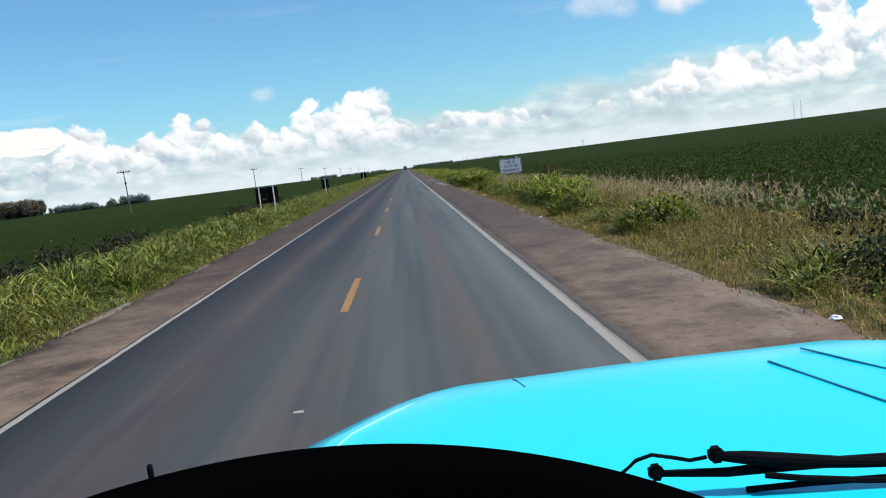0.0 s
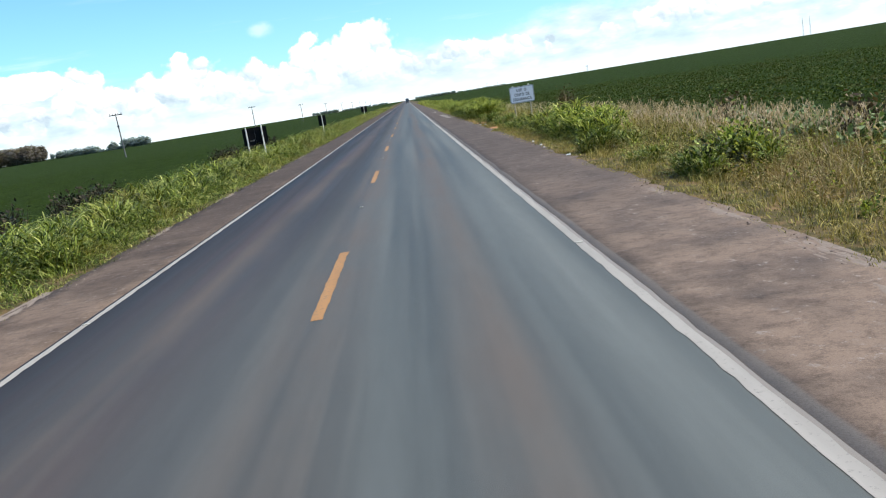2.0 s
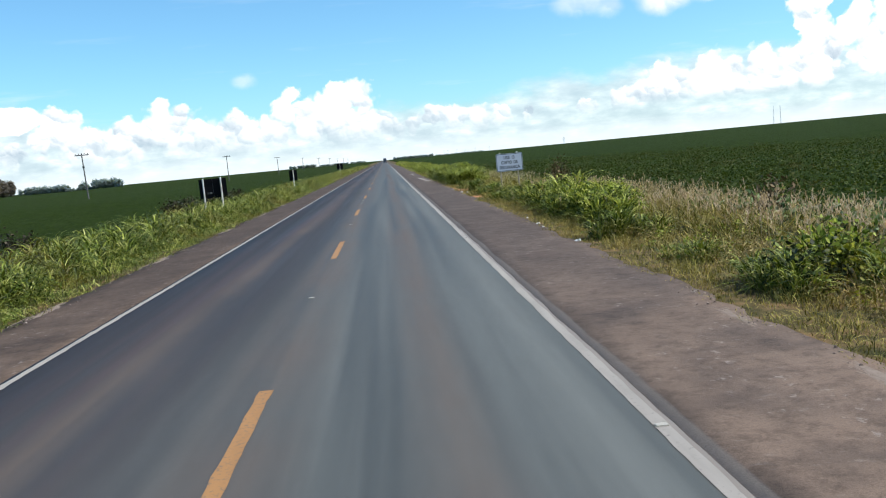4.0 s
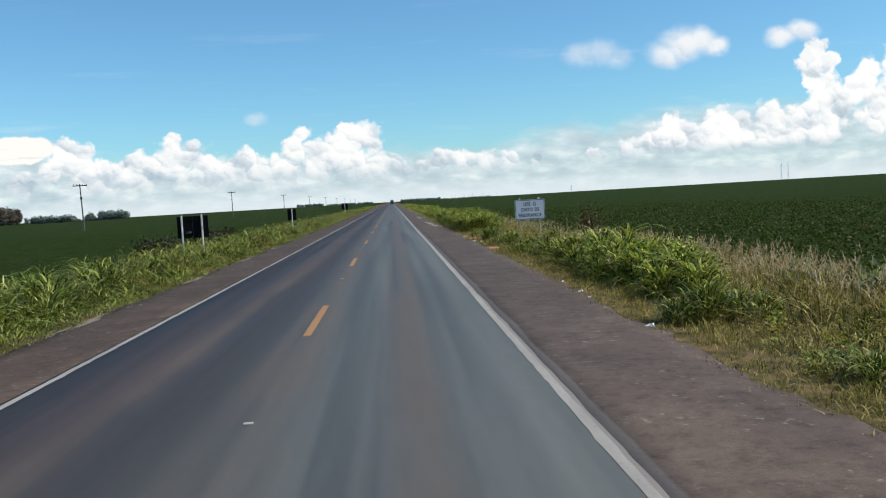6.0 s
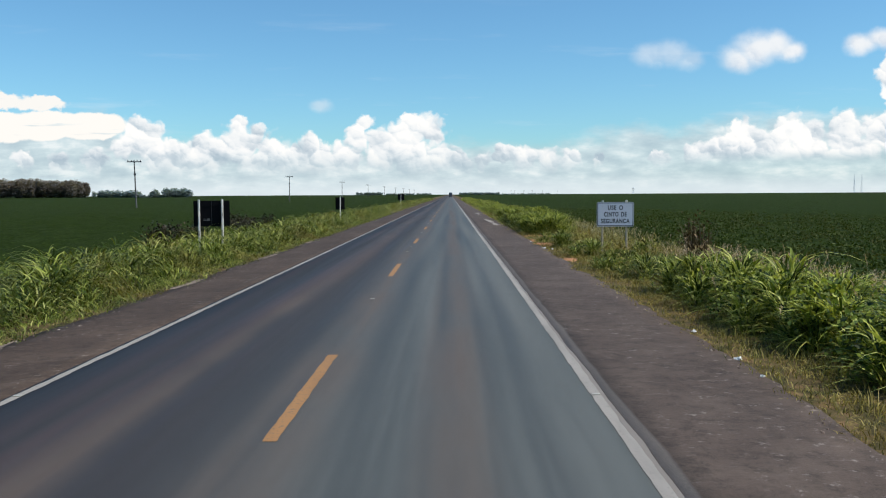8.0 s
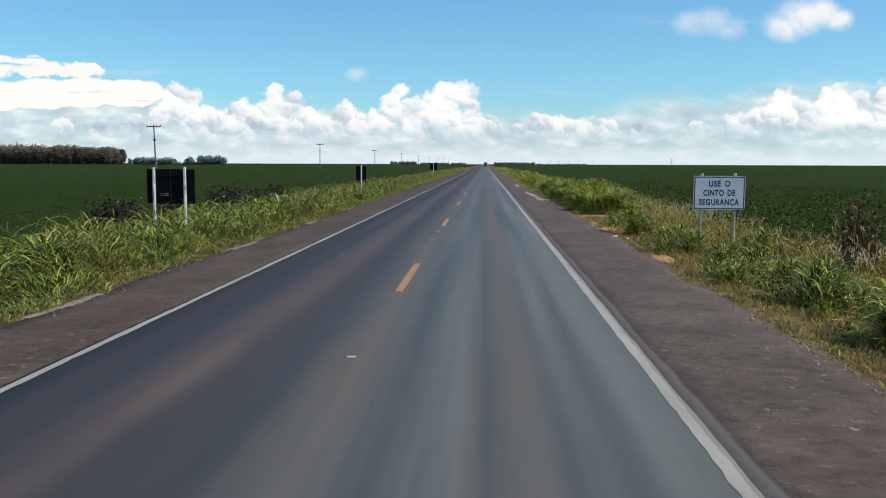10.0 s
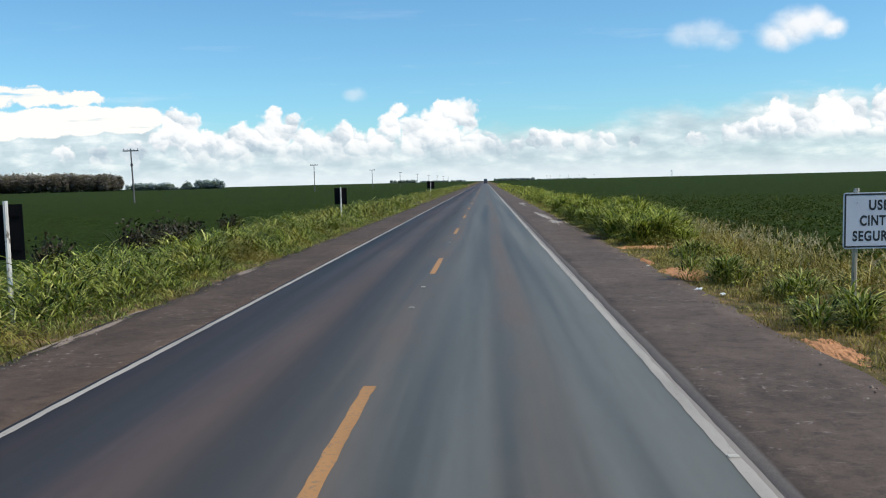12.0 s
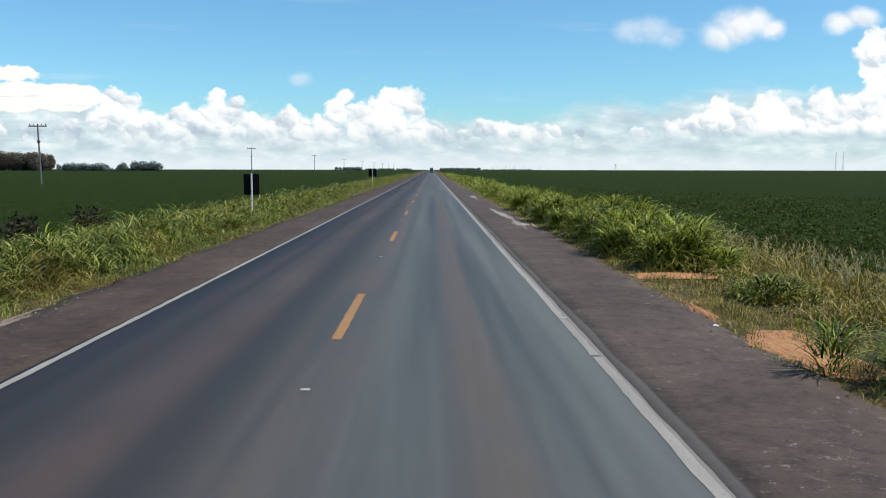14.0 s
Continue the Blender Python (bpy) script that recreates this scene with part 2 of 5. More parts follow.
def asphalt(n, place):
    s = n.add("ShaderNodeSeparateXYZ", {"Vector": place})
    x = s.outputs[0]
    long = n.vec("MULTIPLY", place, (1.0, 0.02, 1.0))
    wander = n.math("MULTIPLY_ADD", n.noise(n.vec("MULTIPLY", place, (0.4, 0.03, 1)), 1.0, 2.0), 0.7, -0.35)
    xs = n.math("ADD", x, wander)
    across = n.math("ABSOLUTE", xs)
    streaks = n.noise(long, 1.7, 4.0, 0.5)
    fine = n.noise(n.vec("MULTIPLY", place, (1.0, 0.1, 1.0)), 9.0, 4.0, 0.6)
    blotch = n.noise(place, 0.22, 4.0, 0.55)
    grit = n.noise(place, 140.0, 2.0, 0.7)
    base = n.ramp(streaks, (0.30, (0.048, 0.051, 0.049)), (0.50, (0.079, 0.084, 0.080)), (0.72, (0.108, 0.115, 0.110)))
    # dust lies between the wheel tracks and beside the centre line
    oil = n.smooth(n.math("ABSOLUTE", n.math("SUBTRACT", across, 1.85)), 0.62, 0.05)
    mid = n.smooth(across, 0.85, 0.10)
    dust = n.math("MULTIPLY", n.math("MAXIMUM", oil, n.math("MULTIPLY", mid, 0.95)), n.smooth(n.math("ADD", n.math("MULTIPLY", streaks, 0.6), n.math("MULTIPLY", blotch, 0.5)), 0.34, 0.72))
    # the oncoming lane is darker, and darkest beyond the first stretch
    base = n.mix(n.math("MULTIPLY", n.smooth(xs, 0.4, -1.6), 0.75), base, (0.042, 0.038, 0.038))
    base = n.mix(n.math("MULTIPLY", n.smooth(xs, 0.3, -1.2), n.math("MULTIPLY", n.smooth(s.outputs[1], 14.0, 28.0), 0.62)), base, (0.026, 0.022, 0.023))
    colour = n.mix(n.math("MULTIPLY", dust, 0.78), base, (0.104, 0.077, 0.061))
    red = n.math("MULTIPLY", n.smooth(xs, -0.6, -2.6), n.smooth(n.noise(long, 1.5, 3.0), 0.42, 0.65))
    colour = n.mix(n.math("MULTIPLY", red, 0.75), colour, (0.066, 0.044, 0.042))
    rim = n.math("MULTIPLY", n.smooth(x, 3.57, 3.62), 0.85)
    colour = n.mix(rim, colour, (0.200, 0.172, 0.148))
    colour = n.mix(0.28, colour, n.ramp(fine, (0.3, 0.62), (0.7, 1.0)), "MULTIPLY")
    colour = n.mix(0.5, colour, n.ramp(grit, (0.32, 0.55), (0.6, 1.0)), "MULTIPLY")
    return colour, grit, n.ramp(streaks, (0.3, 0.58), (0.7, 0.82))


def worn_shoulder(n, place):
    blotch = n.noise(place, 0.9, 6.0, 0.62)
    patchy = n.noise(place, 0.18, 4.0, 0.6)
    scrape = n.noise(n.vec("MULTIPLY", place, (0.8, 2.2, 1.0)), 4.2, 9.0, 0.78)
    grit = n.noise(place, 70.0, 4.0, 0.75)
    s = n.add("ShaderNodeSeparateXYZ", {"Vector": place})
    colour = n.ramp(blotch, (0.30, (0.080, 0.057, 0.045)), (0.50, (0.098, 0.071, 0.056)), (0.70, (0.126, 0.093, 0.073)))
    colour = n.mix(0.5, colour, n.ramp(patchy, (0.38, 0.55), (0.60, 1.0)), "MULTIPLY")
    # the left shoulder is darker and browner than the sandy right one
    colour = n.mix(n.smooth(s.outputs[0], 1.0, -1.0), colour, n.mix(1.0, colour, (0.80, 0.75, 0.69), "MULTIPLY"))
    # a paler band of ground-in dust runs along the white line
    seam = n.math("ADD", n.math("ABSOLUTE", s.outputs[0]), n.math("MULTIPLY_ADD", n.noise(n.vec("MULTIPLY", place, (1.0, 0.3, 1.0)), 1.4, 4.0), 0.16, -0.08))
    near_line = n.math("MULTIPLY", n.smooth(seam, 3.84, 3.78), n.smooth(s.outputs[0], -1.0, 1.0))
    sandy = n.math("MULTIPLY", n.smooth(s.outputs[1], 34.0, 8.0), n.smooth(n.noise(place, 0.6, 5.0), 0.30, 0.60))
    colour = n.mix(n.math("MULTIPLY", sandy, 0.85), colour, (0.245, 0.170, 0.122))
    colour = n.mix(n.math("MULTIPLY", n.smooth(scrape, 0.57, 0.68), 0.50), colour, (0.225, 0.185, 0.160))
    colour = n.mix(n.math("MULTIPLY", n.smooth(scrape, 0.43, 0.33), 0.40), colour, (0.038, 0.029, 0.027))
    # broken, stony surface: dark pits and pale chafed flecks
    stony = n.noise(place, 3.4, 9.0, 0.80)
    colour = n.mix(0.8, colour, n.ramp(stony, (0.36, 0.42), (0.52, 0.95), (0.66, 1.0)), "MULTIPLY")
    fleck = n.math("MULTIPLY", n.smooth(n.noise(place, 5.5, 8.0, 0.78), 0.575, 0.635), n.smooth(n.noise(place, 0.45, 3.0), 0.42, 0.55))
    colour = n.mix(n.math("MULTIPLY", fleck, 0.72), colour, (0.270, 0.225, 0.195))
    colour = n.mix(n.math("MULTIPLY", near_line, 0.80), colour, (0.205, 0.172, 0.147))
    colour = n.mix(0.6, colour, n.ramp(grit, (0.32, 0.45), (0.6, 1.0)), "MULTIPLY")
    return colour, n.math("ADD", grit, stony), None


def earth(n, place):
    a = n.noise(place, 2.2, 6.0, 0.65)
    b = n.noise(place, 26.0, 5.0, 0.75)
    colour = n.ramp(a, (0.34, (0.034, 0.036, 0.013)), (0.5, (0.100, 0.076, 0.032)), (0.66, (0.195, 0.122, 0.060)))
    return n.mix(0.5, colour, n.ramp(b, (0.3, 0.5), (0.65, 1.0)), "MULTIPLY"), b, None


def crop(n, place):
    leaf = n.noise(place, 5.0, 4.0, 0.75)
    row = n.noise(n.vec("MULTIPLY", place, (1.0, 0.25, 1.0)), 0.9, 4.0, 0.6)
    wide = n.noise(place, 0.012, 4.0, 0.6)
    colour = n.ramp(leaf, (0.36, (0.011, 0.017, 0.004)), (0.52, (0.022, 0.037, 0.007)), (0.66, (0.040, 0.060, 0.014)))
    colour = n.mix(0.5, colour, n.ramp(row, (0.35, 0.55), (0.65, 1.0)), "MULTIPLY")
    colour = n.mix(0.4, colour, n.ramp(wide, (0.35, (0.75, 0.8, 0.7)), (0.65, (1.0, 1.0, 1.0))), "MULTIPLY")
    return colour, leaf, None


def worn_paint(base, bare, lo, hi):
    def build(n, place):
        chips = n.noise(place, 16.0, 6.0, 0.75)
        grime = n.noise(n.vec("MULTIPLY", place, (1.0, 0.15, 1.0)), 2.2, 4.0, 0.6)
        colour = n.mix(n.smooth(grime, 0.35, 0.75), base, tuple(0.72 * c for c in base))
        return n.mix(n.smooth(chips, lo, hi), bare, colour), chips, None
    return build


def mottled(base, scale=12.0, amount=0.35):
    def build(n, place):
        a = n.noise(place, scale, 5.0, 0.6)
        b = n.noise(place, scale * 9, 3.0, 0.6)
        return n.mix(amount, base, n.ramp(n.math("MULTIPLY_ADD", b, 0.4, n.math("MULTIPLY", a, 0.6)), (0.3, 0.35), (0.65, 1.0)), "MULTIPLY"), b, None
    return build


def weathered(pale, bare):
    """Timber whose paint or silver skin has flaked off in upright streaks."""
    def build(n, place):
        grain = n.noise(n.vec("MULTIPLY", place, (1.0, 1.0, 0.10)), 26.0, 5.0, 0.65)
        flake = n.noise(n.vec("MULTIPLY", place, (1.0, 1.0, 0.35)), 9.0, 5.0, 0.7)
        colour = n.mix(n.smooth(flake, 0.56, 0.64), pale, bare)
        return n.mix(0.6, colour, n.ramp(grain, (0.32, 0.45), (0.62, 1.0)), "MULTIPLY"), grain, None
    return build


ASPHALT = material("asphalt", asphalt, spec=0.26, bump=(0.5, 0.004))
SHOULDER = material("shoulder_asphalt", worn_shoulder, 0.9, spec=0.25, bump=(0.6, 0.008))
EARTH = material("earth", earth, 0.95, spec=0.1, bump=(0.6, 0.02))
CROP = material("crop_canopy", crop, 0.95, spec=0.02, bump=(1.0, 0.12))
WHITE_LINE = material("white_line_paint", worn_paint((0.280, 0.252, 0.218), (0.12, 0.105, 0.095), 0.28, 0.45), 0.75, bump=(0.3, 0.002))
YELLOW_LINE = material("yellow_line_paint", worn_paint((0.30, 0.148, 0.048), (0.11, 0.085, 0.06), 0.30, 0.50), 0.75, bump=(0.3, 0.002))
SAND = material("orange_sand", mottled((0.45, 0.222, 0.108), 6.0, 0.6), 0.95, spec=0.1, bump=(0.6, 0.01))
GRAVEL = leafy("loose_gravel", ((0.0, (0.085, 0.068, 0.060)), (0.6, (0.150, 0.115, 0.095)), (1.0, (0.36, 0.30, 0.25))), (0.17, 0.12, 0.09), rough=0.9, glow=0.0, spec=0.1)
PALE_DUST = material("pale_dust", mottled((0.33, 0.295, 0.26), 3.0, 0.65), 0.95, spec=0.1, bump=(0.4, 0.004))
TAN_DUST = material("tan_dust", mottled((0.235, 0.185, 0.150), 5.0, 0.6), 0.95, spec=0.1, bump=(0.4, 0.004))
SIGN_WHITE = material("sign_white_sheet", mottled((0.58, 0.59, 0.64), 2.0, 0.22), 0.5, bump=(0.03, 0.001))
SIGN_BLACK = material("sign_black", mottled((0.018, 0.018, 0.022), 8.0, 0.3), 0.5)
BOARD_BACK = material("black_board_back", mottled((0.006, 0.006, 0.007), 4.0, 0.4), 0.8, spec=0.08)
POST_WHITE = material("whitewashed_post", weathered((0.66, 0.63, 0.58), (0.20, 0.165, 0.135)), 0.85, bump=(0.6, 0.006))
POST_WOOD = material("weathered_post", weathered((0.44, 0.37, 0.26), (0.20, 0.16, 0.11)), 0.85, bump=(0.5, 0.005))
CONCRETE = material("pole_concrete", mottled((0.115, 0.112, 0.108), 3.0, 0.4), 0.9)
DARK_METAL = material("dark_metal", mottled((0.06, 0.06, 0.065), 6.0, 0.3), 0.5, metal=0.6)
# metal paled to grey-blue: the haze of distance mixed into its colour
HAZE_METAL = material("hazy_metal", mottled((0.58, 0.64, 0.68), 0.5, 0.15), 0.8)
PORCELAIN = material("insulator_glaze", mottled((0.10, 0.06, 0.045), 8.0, 0.3), 0.25)
LITTER_WHITE = material("white_litter", mottled((0.72, 0.72, 0.70), 14.0, 0.35), 0.6)
BARK = material("bark", mottled((0.07, 0.055, 0.042), 2.0, 0.5), 0.95)
CYAN_PAINT = material("turquoise_paint", mottled((0.012, 0.64, 0.80), 1.5, 0.06), 0.22, spec=0.6, bump=(0.02, 0.0005))
FOLD_HIGHLIGHT = material("fold_highlight", mottled((0.45, 0.85, 0.88), 6.0, 0.15), 0.3)
GROOVE = material("groove_shadow_gap", mottled((0.02, 0.27, 0.36), 6.0, 0.2), 0.5)
BLACK_RUBBER = material("black_rubber", mottled((0.003, 0.003, 0.004), 20.0, 0.3), 0.75, spec=0.06)
WHEEL_GRIP = material("black_wheel_grip", mottled((0.0012, 0.0012, 0.0014), 30.0, 0.2), 0.8, spec=0.0, bump=(0.05, 0.001))
DASH_BLUE = material("dark_blue_dash", mottled((0.008, 0.014, 0.035), 10.0, 0.3), 0.7)
STEEL = material("worn_steel", mottled((0.34, 0.33, 0.31), 16.0, 0.3), 0.4, metal=0.8)
LORRY_DARK = material("lorry_tarpaulin", mottled((0.060, 0.075, 0.100), 1.0, 0.3), 0.8)
LORRY_PALE = material("lorry_pale_panel", mottled((0.42, 0.45, 0.48), 1.0, 0.3), 0.6)
LAMP_RED = material("red_lamp_glass", mottled((0.30, 0.015, 0.012), 8.0, 0.2), 0.3)
GLASS_STUD = material("stud_reflector", mottled((0.40, 0.37, 0.31), 40.0, 0.5), 0.5)

# grass tints spread wide: darkest mimic shaded gaps, palest the sunlit tips
GRASS = leafy("verge_grass", ((0.0, (0.010, 0.024, 0.002)), (0.30, (0.060, 0.094, 0.009)), (0.60, (0.172, 0.216, 0.025)), (0.85, (0.36, 0.395, 0.085)), (1.0, (0.58, 0.56, 0.22))), (0.235, 0.172, 0.038), glow=0.18, clump_shade=0.9)
DRY_GRASS = leafy("dry_verge_grass", ((0.0, (0.040, 0.052, 0.008)), (0.4, (0.175, 0.158, 0.026)), (0.75, (0.335, 0.285, 0.064)), (1.0, (0.54, 0.43, 0.15))), (0.285, 0.195, 0.048), glow=0.14, clump_shade=0.6)
CLUMP = leafy("broad_grass", ((0.0, (0.012, 0.032, 0.003)), (0.30, (0.060, 0.096, 0.010)), (0.62, (0.285, 0.335, 0.050)), (1.0, (0.68, 0.68, 0.20))), (0.27, 0.245, 0.035), glow=0.32, clump_shade=0.40)
BUSH_LEAF = leafy("bush_leaves", ((0.0, (0.010, 0.026, 0.004)), (0.30, (0.070, 0.112, 0.012)), (0.62, (0.290, 0.345, 0.050)), (1.0, (0.62, 0.64, 0.17))), (0.27, 0.255, 0.035), glow=0.36, spec=0.22)
DARK_LEAF = leafy("dark_weed_leaves", ((0.0, (0.008, 0.012, 0.004)), (0.5, (0.030, 0.040, 0.012)), (0.85, (0.080, 0.092, 0.030)), (1.0, (0.20, 0.19, 0.075))), (0.060, 0.050, 0.020), glow=0.10)
EDGE_LEAF = leafy("field_edge_leaves", ((0.0, (0.050, 0.085, 0.030)), (0.5, (0.150, 0.215, 0.080)), (1.0, (0.36, 0.42, 0.20))), (0.19, 0.205, 0.07), glow=0.35, spec=0.25)
DRY_WEED = leafy("dry_weed", ((0.0, (0.040, 0.028, 0.014)), (0.6, (0.105, 0.070, 0.034)), (1.0, (0.20, 0.14, 0.07))), (0.10, 0.065, 0.03), glow=0.1)
SCRUB = leafy("olive_scrub", ((0.0, (0.070, 0.070, 0.016)), (0.4, (0.190, 0.165, 0.040)), (0.75, (0.320, 0.255, 0.085)), (1.0, (0.50, 0.40, 0.18))), (0.29, 0.195, 0.062), glow=0.15)
STRAW = leafy("straw", ((0.0, (0.130, 0.098, 0.036)), (0.5, (0.290, 0.215, 0.096)), (1.0, (0.52, 0.41, 0.22))), (0.270, 0.175, 0.080), clump_shade=0.45)
PLUME = leafy("seed_plumes", ((0.0, (0.34, 0.235, 0.150)), (0.5, (0.50, 0.37, 0.25)), (1.0, (0.66, 0.53, 0.40))), (0.36, 0.27, 0.18), glow=0.35)
PALE_PLUME = leafy("pale_plumes", ((0.0, (0.24, 0.20, 0.10)), (0.6, (0.42, 0.36, 0.23)), (1.0, (0.60, 0.55, 0.42))), (0.38, 0.31, 0.19), glow=0.35)
SOY = leafy("soy_leaves", ((0.0, (0.028, 0.045, 0.008)), (0.5, (0.047, 0.070, 0.013)), (0.93, (0.070, 0.097, 0.020)), (1.0, (0.175, 0.188, 0.080))), (0.070, 0.066, 0.019), rough=0.7, glow=0.25, spec=0.10)
DEAD_WEED = leafy("dead_weed", ((0.0, (0.012, 0.011, 0.006)), (0.7, (0.034, 0.027, 0.016)), (1.0, (0.11, 0.085, 0.05))), (0.05, 0.036, 0.024), glow=0.1)
# distance haze is put into these leaf colours, pale grey-brown and grey-blue
FAR_HAZE_LEAF = leafy("haze_grey_leaves", ((0.0, (0.205, 0.186, 0.172)), (0.6, (0.218, 0.198, 0.184)), (1.0, (0.230, 0.208, 0.192))), (0.215, 0.194, 0.180), glow=0.45, patch=0.02, spec=0.03)
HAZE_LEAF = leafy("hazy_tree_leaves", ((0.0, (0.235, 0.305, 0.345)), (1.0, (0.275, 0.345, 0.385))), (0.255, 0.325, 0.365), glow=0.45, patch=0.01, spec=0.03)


# ---- mesh helpers ----
def part(name, bm, mat, parent=None, label=""):
    """Link a bmesh as one mesh object, under its thing where one is given."""
    me = bpy.data.meshes.new(name)
    bm.to_mesh(me)
    bm.free()
    return mesh_part(name, me, mat, parent, label)


def mesh_part(name, me, mat, parent=None, label=""):
    ob = new(name, me)
    if mat and not me.materials:
        me.materials.append(mat)
    if parent:
        ob.parent = parent
    return tagged(ob, label)


def thing(name, label, category, at=(0, 0, 0), group="", kind=""):
    ob = new(name)
    ob.location = at
    ob.empty_display_size = 0.2
    return tagged(ob, label, category, group, kind)


def box(bm, lo, hi, bevel=0.0, turn=None):
    """A box from corner to corner, its edges rounded."""
    mid, size = (Vector(lo) + Vector(hi)) / 2, Vector(hi) - Vector(lo)
    m = Matrix.Translation(mid) @ (turn or Matrix()) @ Matrix.Diagonal((*size, 1))
    made = bmesh.ops.create_cube(bm, size=1, matrix=m)["verts"]
    if bevel:
        edges = list({e for v in made for e in v.link_edges})
        bmesh.ops.bevel(bm, geom=edges, offset=bevel, segments=2, affect="EDGES")
    return bm


def tube(bm, points, radii, sides=8):
    """A round bar through the points, closed at both ends."""
    rings = []
    for i, p in enumerate(points):
        p = Vector(p)
        a, b = Vector(points[max(i - 1, 0)]), Vector(points[min(i + 1, len(points) - 1)])
        z = (b - a).normalized()
        side = z.cross(Vector((0, 0, 1)) if abs(z.z) < 0.9 else Vector((0, 1, 0))).normalized()
        other = z.cross(side)
        r = radii[i] if isinstance(radii, (list, tuple)) else radii
        rings.append([bm.verts.new(p + r * (math.cos(k) * side + math.sin(k) * other)) for k in (2 * math.pi * j / sides for j in range(sides))])
    for lo, hi in zip(rings, rings[1:]):
        for j in range(sides):
            bm.faces.new((lo[j], lo[(j + 1) % sides], hi[(j + 1) % sides], hi[j]))
    bm.faces.new(rings[0])
    bm.faces.new(rings[-1][::-1])
    bmesh.ops.recalc_face_normals(bm, faces=bm.faces)
    return bm


def fast_mesh(name, verts, quads):
    me = bpy.data.meshes.new(name)
    verts, quads = np.asarray(verts, np.float32).reshape(-1, 3), np.asarray(quads, np.int32).reshape(-1, 4)
    me.vertices.add(len(verts))
    me.vertices.foreach_set("co", verts.ravel())
    me.loops.add(quads.size)
    me.loops.foreach_set("vertex_index", quads.ravel())
    me.polygons.add(len(quads))
    me.polygons.foreach_set("loop_start", np.arange(0, quads.size, 4, dtype=np.int32))
    me.update(calc_edges=True)
    return me


def sheet(xs, ys, height):
    """A grid over xs and ys with height(x, y)."""
    x, y = np.meshgrid(np.asarray(xs, float), np.asarray(ys, float))
    v = np.stack([x, y, height(x, y)], -1).reshape(-1, 3)
    cols, rows = len(xs), len(ys)
    i = (np.arange(rows - 1)[:, None] * cols + np.arange(cols - 1)[None]).ravel()
    return v, np.stack([i, i + 1, i + cols + 1, i + cols], -1)


RNG = np.random.default_rng(11)


def waves(x, y, scale, seed):
    """Smooth noise over the plan, about -1 to 1, from a few sines."""
    r = np.random.default_rng(seed)
    total = 0
    for k in range(6):
        a, p, q = r.uniform(0, 2 * np.pi), r.uniform(0, 2 * np.pi), scale * r.uniform(0.6, 2.0)
        total = total + np.sin((x * np.cos(a) + y * np.sin(a)) * q + p)
    return total / 3.2


def blades(x, y, z, h, w, lean, levels=(0.0, 0.42, 0.76, 1.0), curl=2.0, az=None):
    """Arching blades of grass: verts and quads."""
    n = len(x)
    az = RNG.uniform(0, 2 * np.pi, n) if az is None else az
    twist = RNG.uniform(-0.9, 0.9, n)
    ways = np.stack([np.cos(az), np.sin(az)], -1)
    flat = np.stack([-np.sin(az + twist), np.cos(az + twist)], -1)
    out = []
    for s in levels:
        reach = lean * h * s ** curl
        up = h * (s - 0.42 * lean * s ** 3)
        wide = w * (1 - s ** 2.2) * (0.65 + 0.7 * s) + 0.0012
        centre = np.stack([x, y], -1) + ways * reach[:, None]
        for side in (-0.5, 0.5):
            xy = centre + flat * (side * wide)[:, None]
            out.append(np.concatenate([xy, (z + up)[:, None]], -1))
    v = np.stack(out, 1)
    k = len(levels)
    q = np.array([[2 * i, 2 * i + 1, 2 * i + 3, 2 * i + 2] for i in range(k - 1)])
    quads = (np.arange(n)[:, None, None] * 2 * k + q[None]).reshape(-1, 4)
    return v.reshape(-1, 3), quads


def domes(x, y, cell, seed):
    """Tussocks on the plan: how far out on its tussock each place lies (0 to 1 and more), the way outward, and the tussock's vigour."""
    best, way, vigour = np.full(len(x), 9.0), np.zeros(len(x)), np.zeros(len(x))
    for di in (-1, 0, 1):
        for dj in (-1, 0, 1):
            i, j = np.floor(x / cell) + di, np.floor(y / cell) + dj

            def dice(k):
                v = np.sin(i * 127.1 + j * 311.7 + seed * 17.3 + k * 74.7) * 43758.5453
                return v - np.floor(v)

            dx, dy = x - (i + 0.1 + 0.8 * dice(1)) * cell, y - (j + 0.1 + 0.8 * dice(2)) * cell
            r = np.hypot(dx, dy) / (cell * (0.48 + 0.40 * dice(3)))
            nearer = r < best
            best, way, vigour = np.where(nearer, r, best), np.where(nearer, np.arctan2(dy, dx), way), np.where(nearer, dice(4), vigour)
    return best, way, vigour


def leaves(centre, size, flatness=0.7):
    """Separate leaves, each a bent quad of its own, at the centres."""
    n = len(centre)
    normal = RNG.normal(size=(n, 3)) * (1 - flatness) + np.array([0, 0, 1.0]) * flatness
    normal /= np.linalg.norm(normal, axis=1, keepdims=True)
    other = RNG.normal(size=(n, 3))
    a = np.cross(normal, other)
    a /= np.linalg.norm(a, axis=1, keepdims=True) + 1e-9
    b = np.cross(normal, a)
    s = np.asarray(size).reshape(-1, 1)
    v = np.stack([centre - a * s * 0.62, centre - b * s * 0.36 - normal * s * 0.12, centre + a * s * 0.62, centre + b * s * 0.36 - normal * s * 0.12], 1)
    return v.reshape(-1, 3), np.arange(4 * n).reshape(-1, 4)


def joined(pieces):
    vs, qs, start = [], [], 0
    for v, q in pieces:
        vs.append(v)
        qs.append(q + start)
        start += len(v)
    return np.concatenate(vs), np.concatenate(qs)


# ---- the ground, the carriageway and its shoulders ----
LINE, ROAD_HALF, LEFT_EDGE, RIGHT_EDGE = 3.55, 3.66, -5.6, 5.98


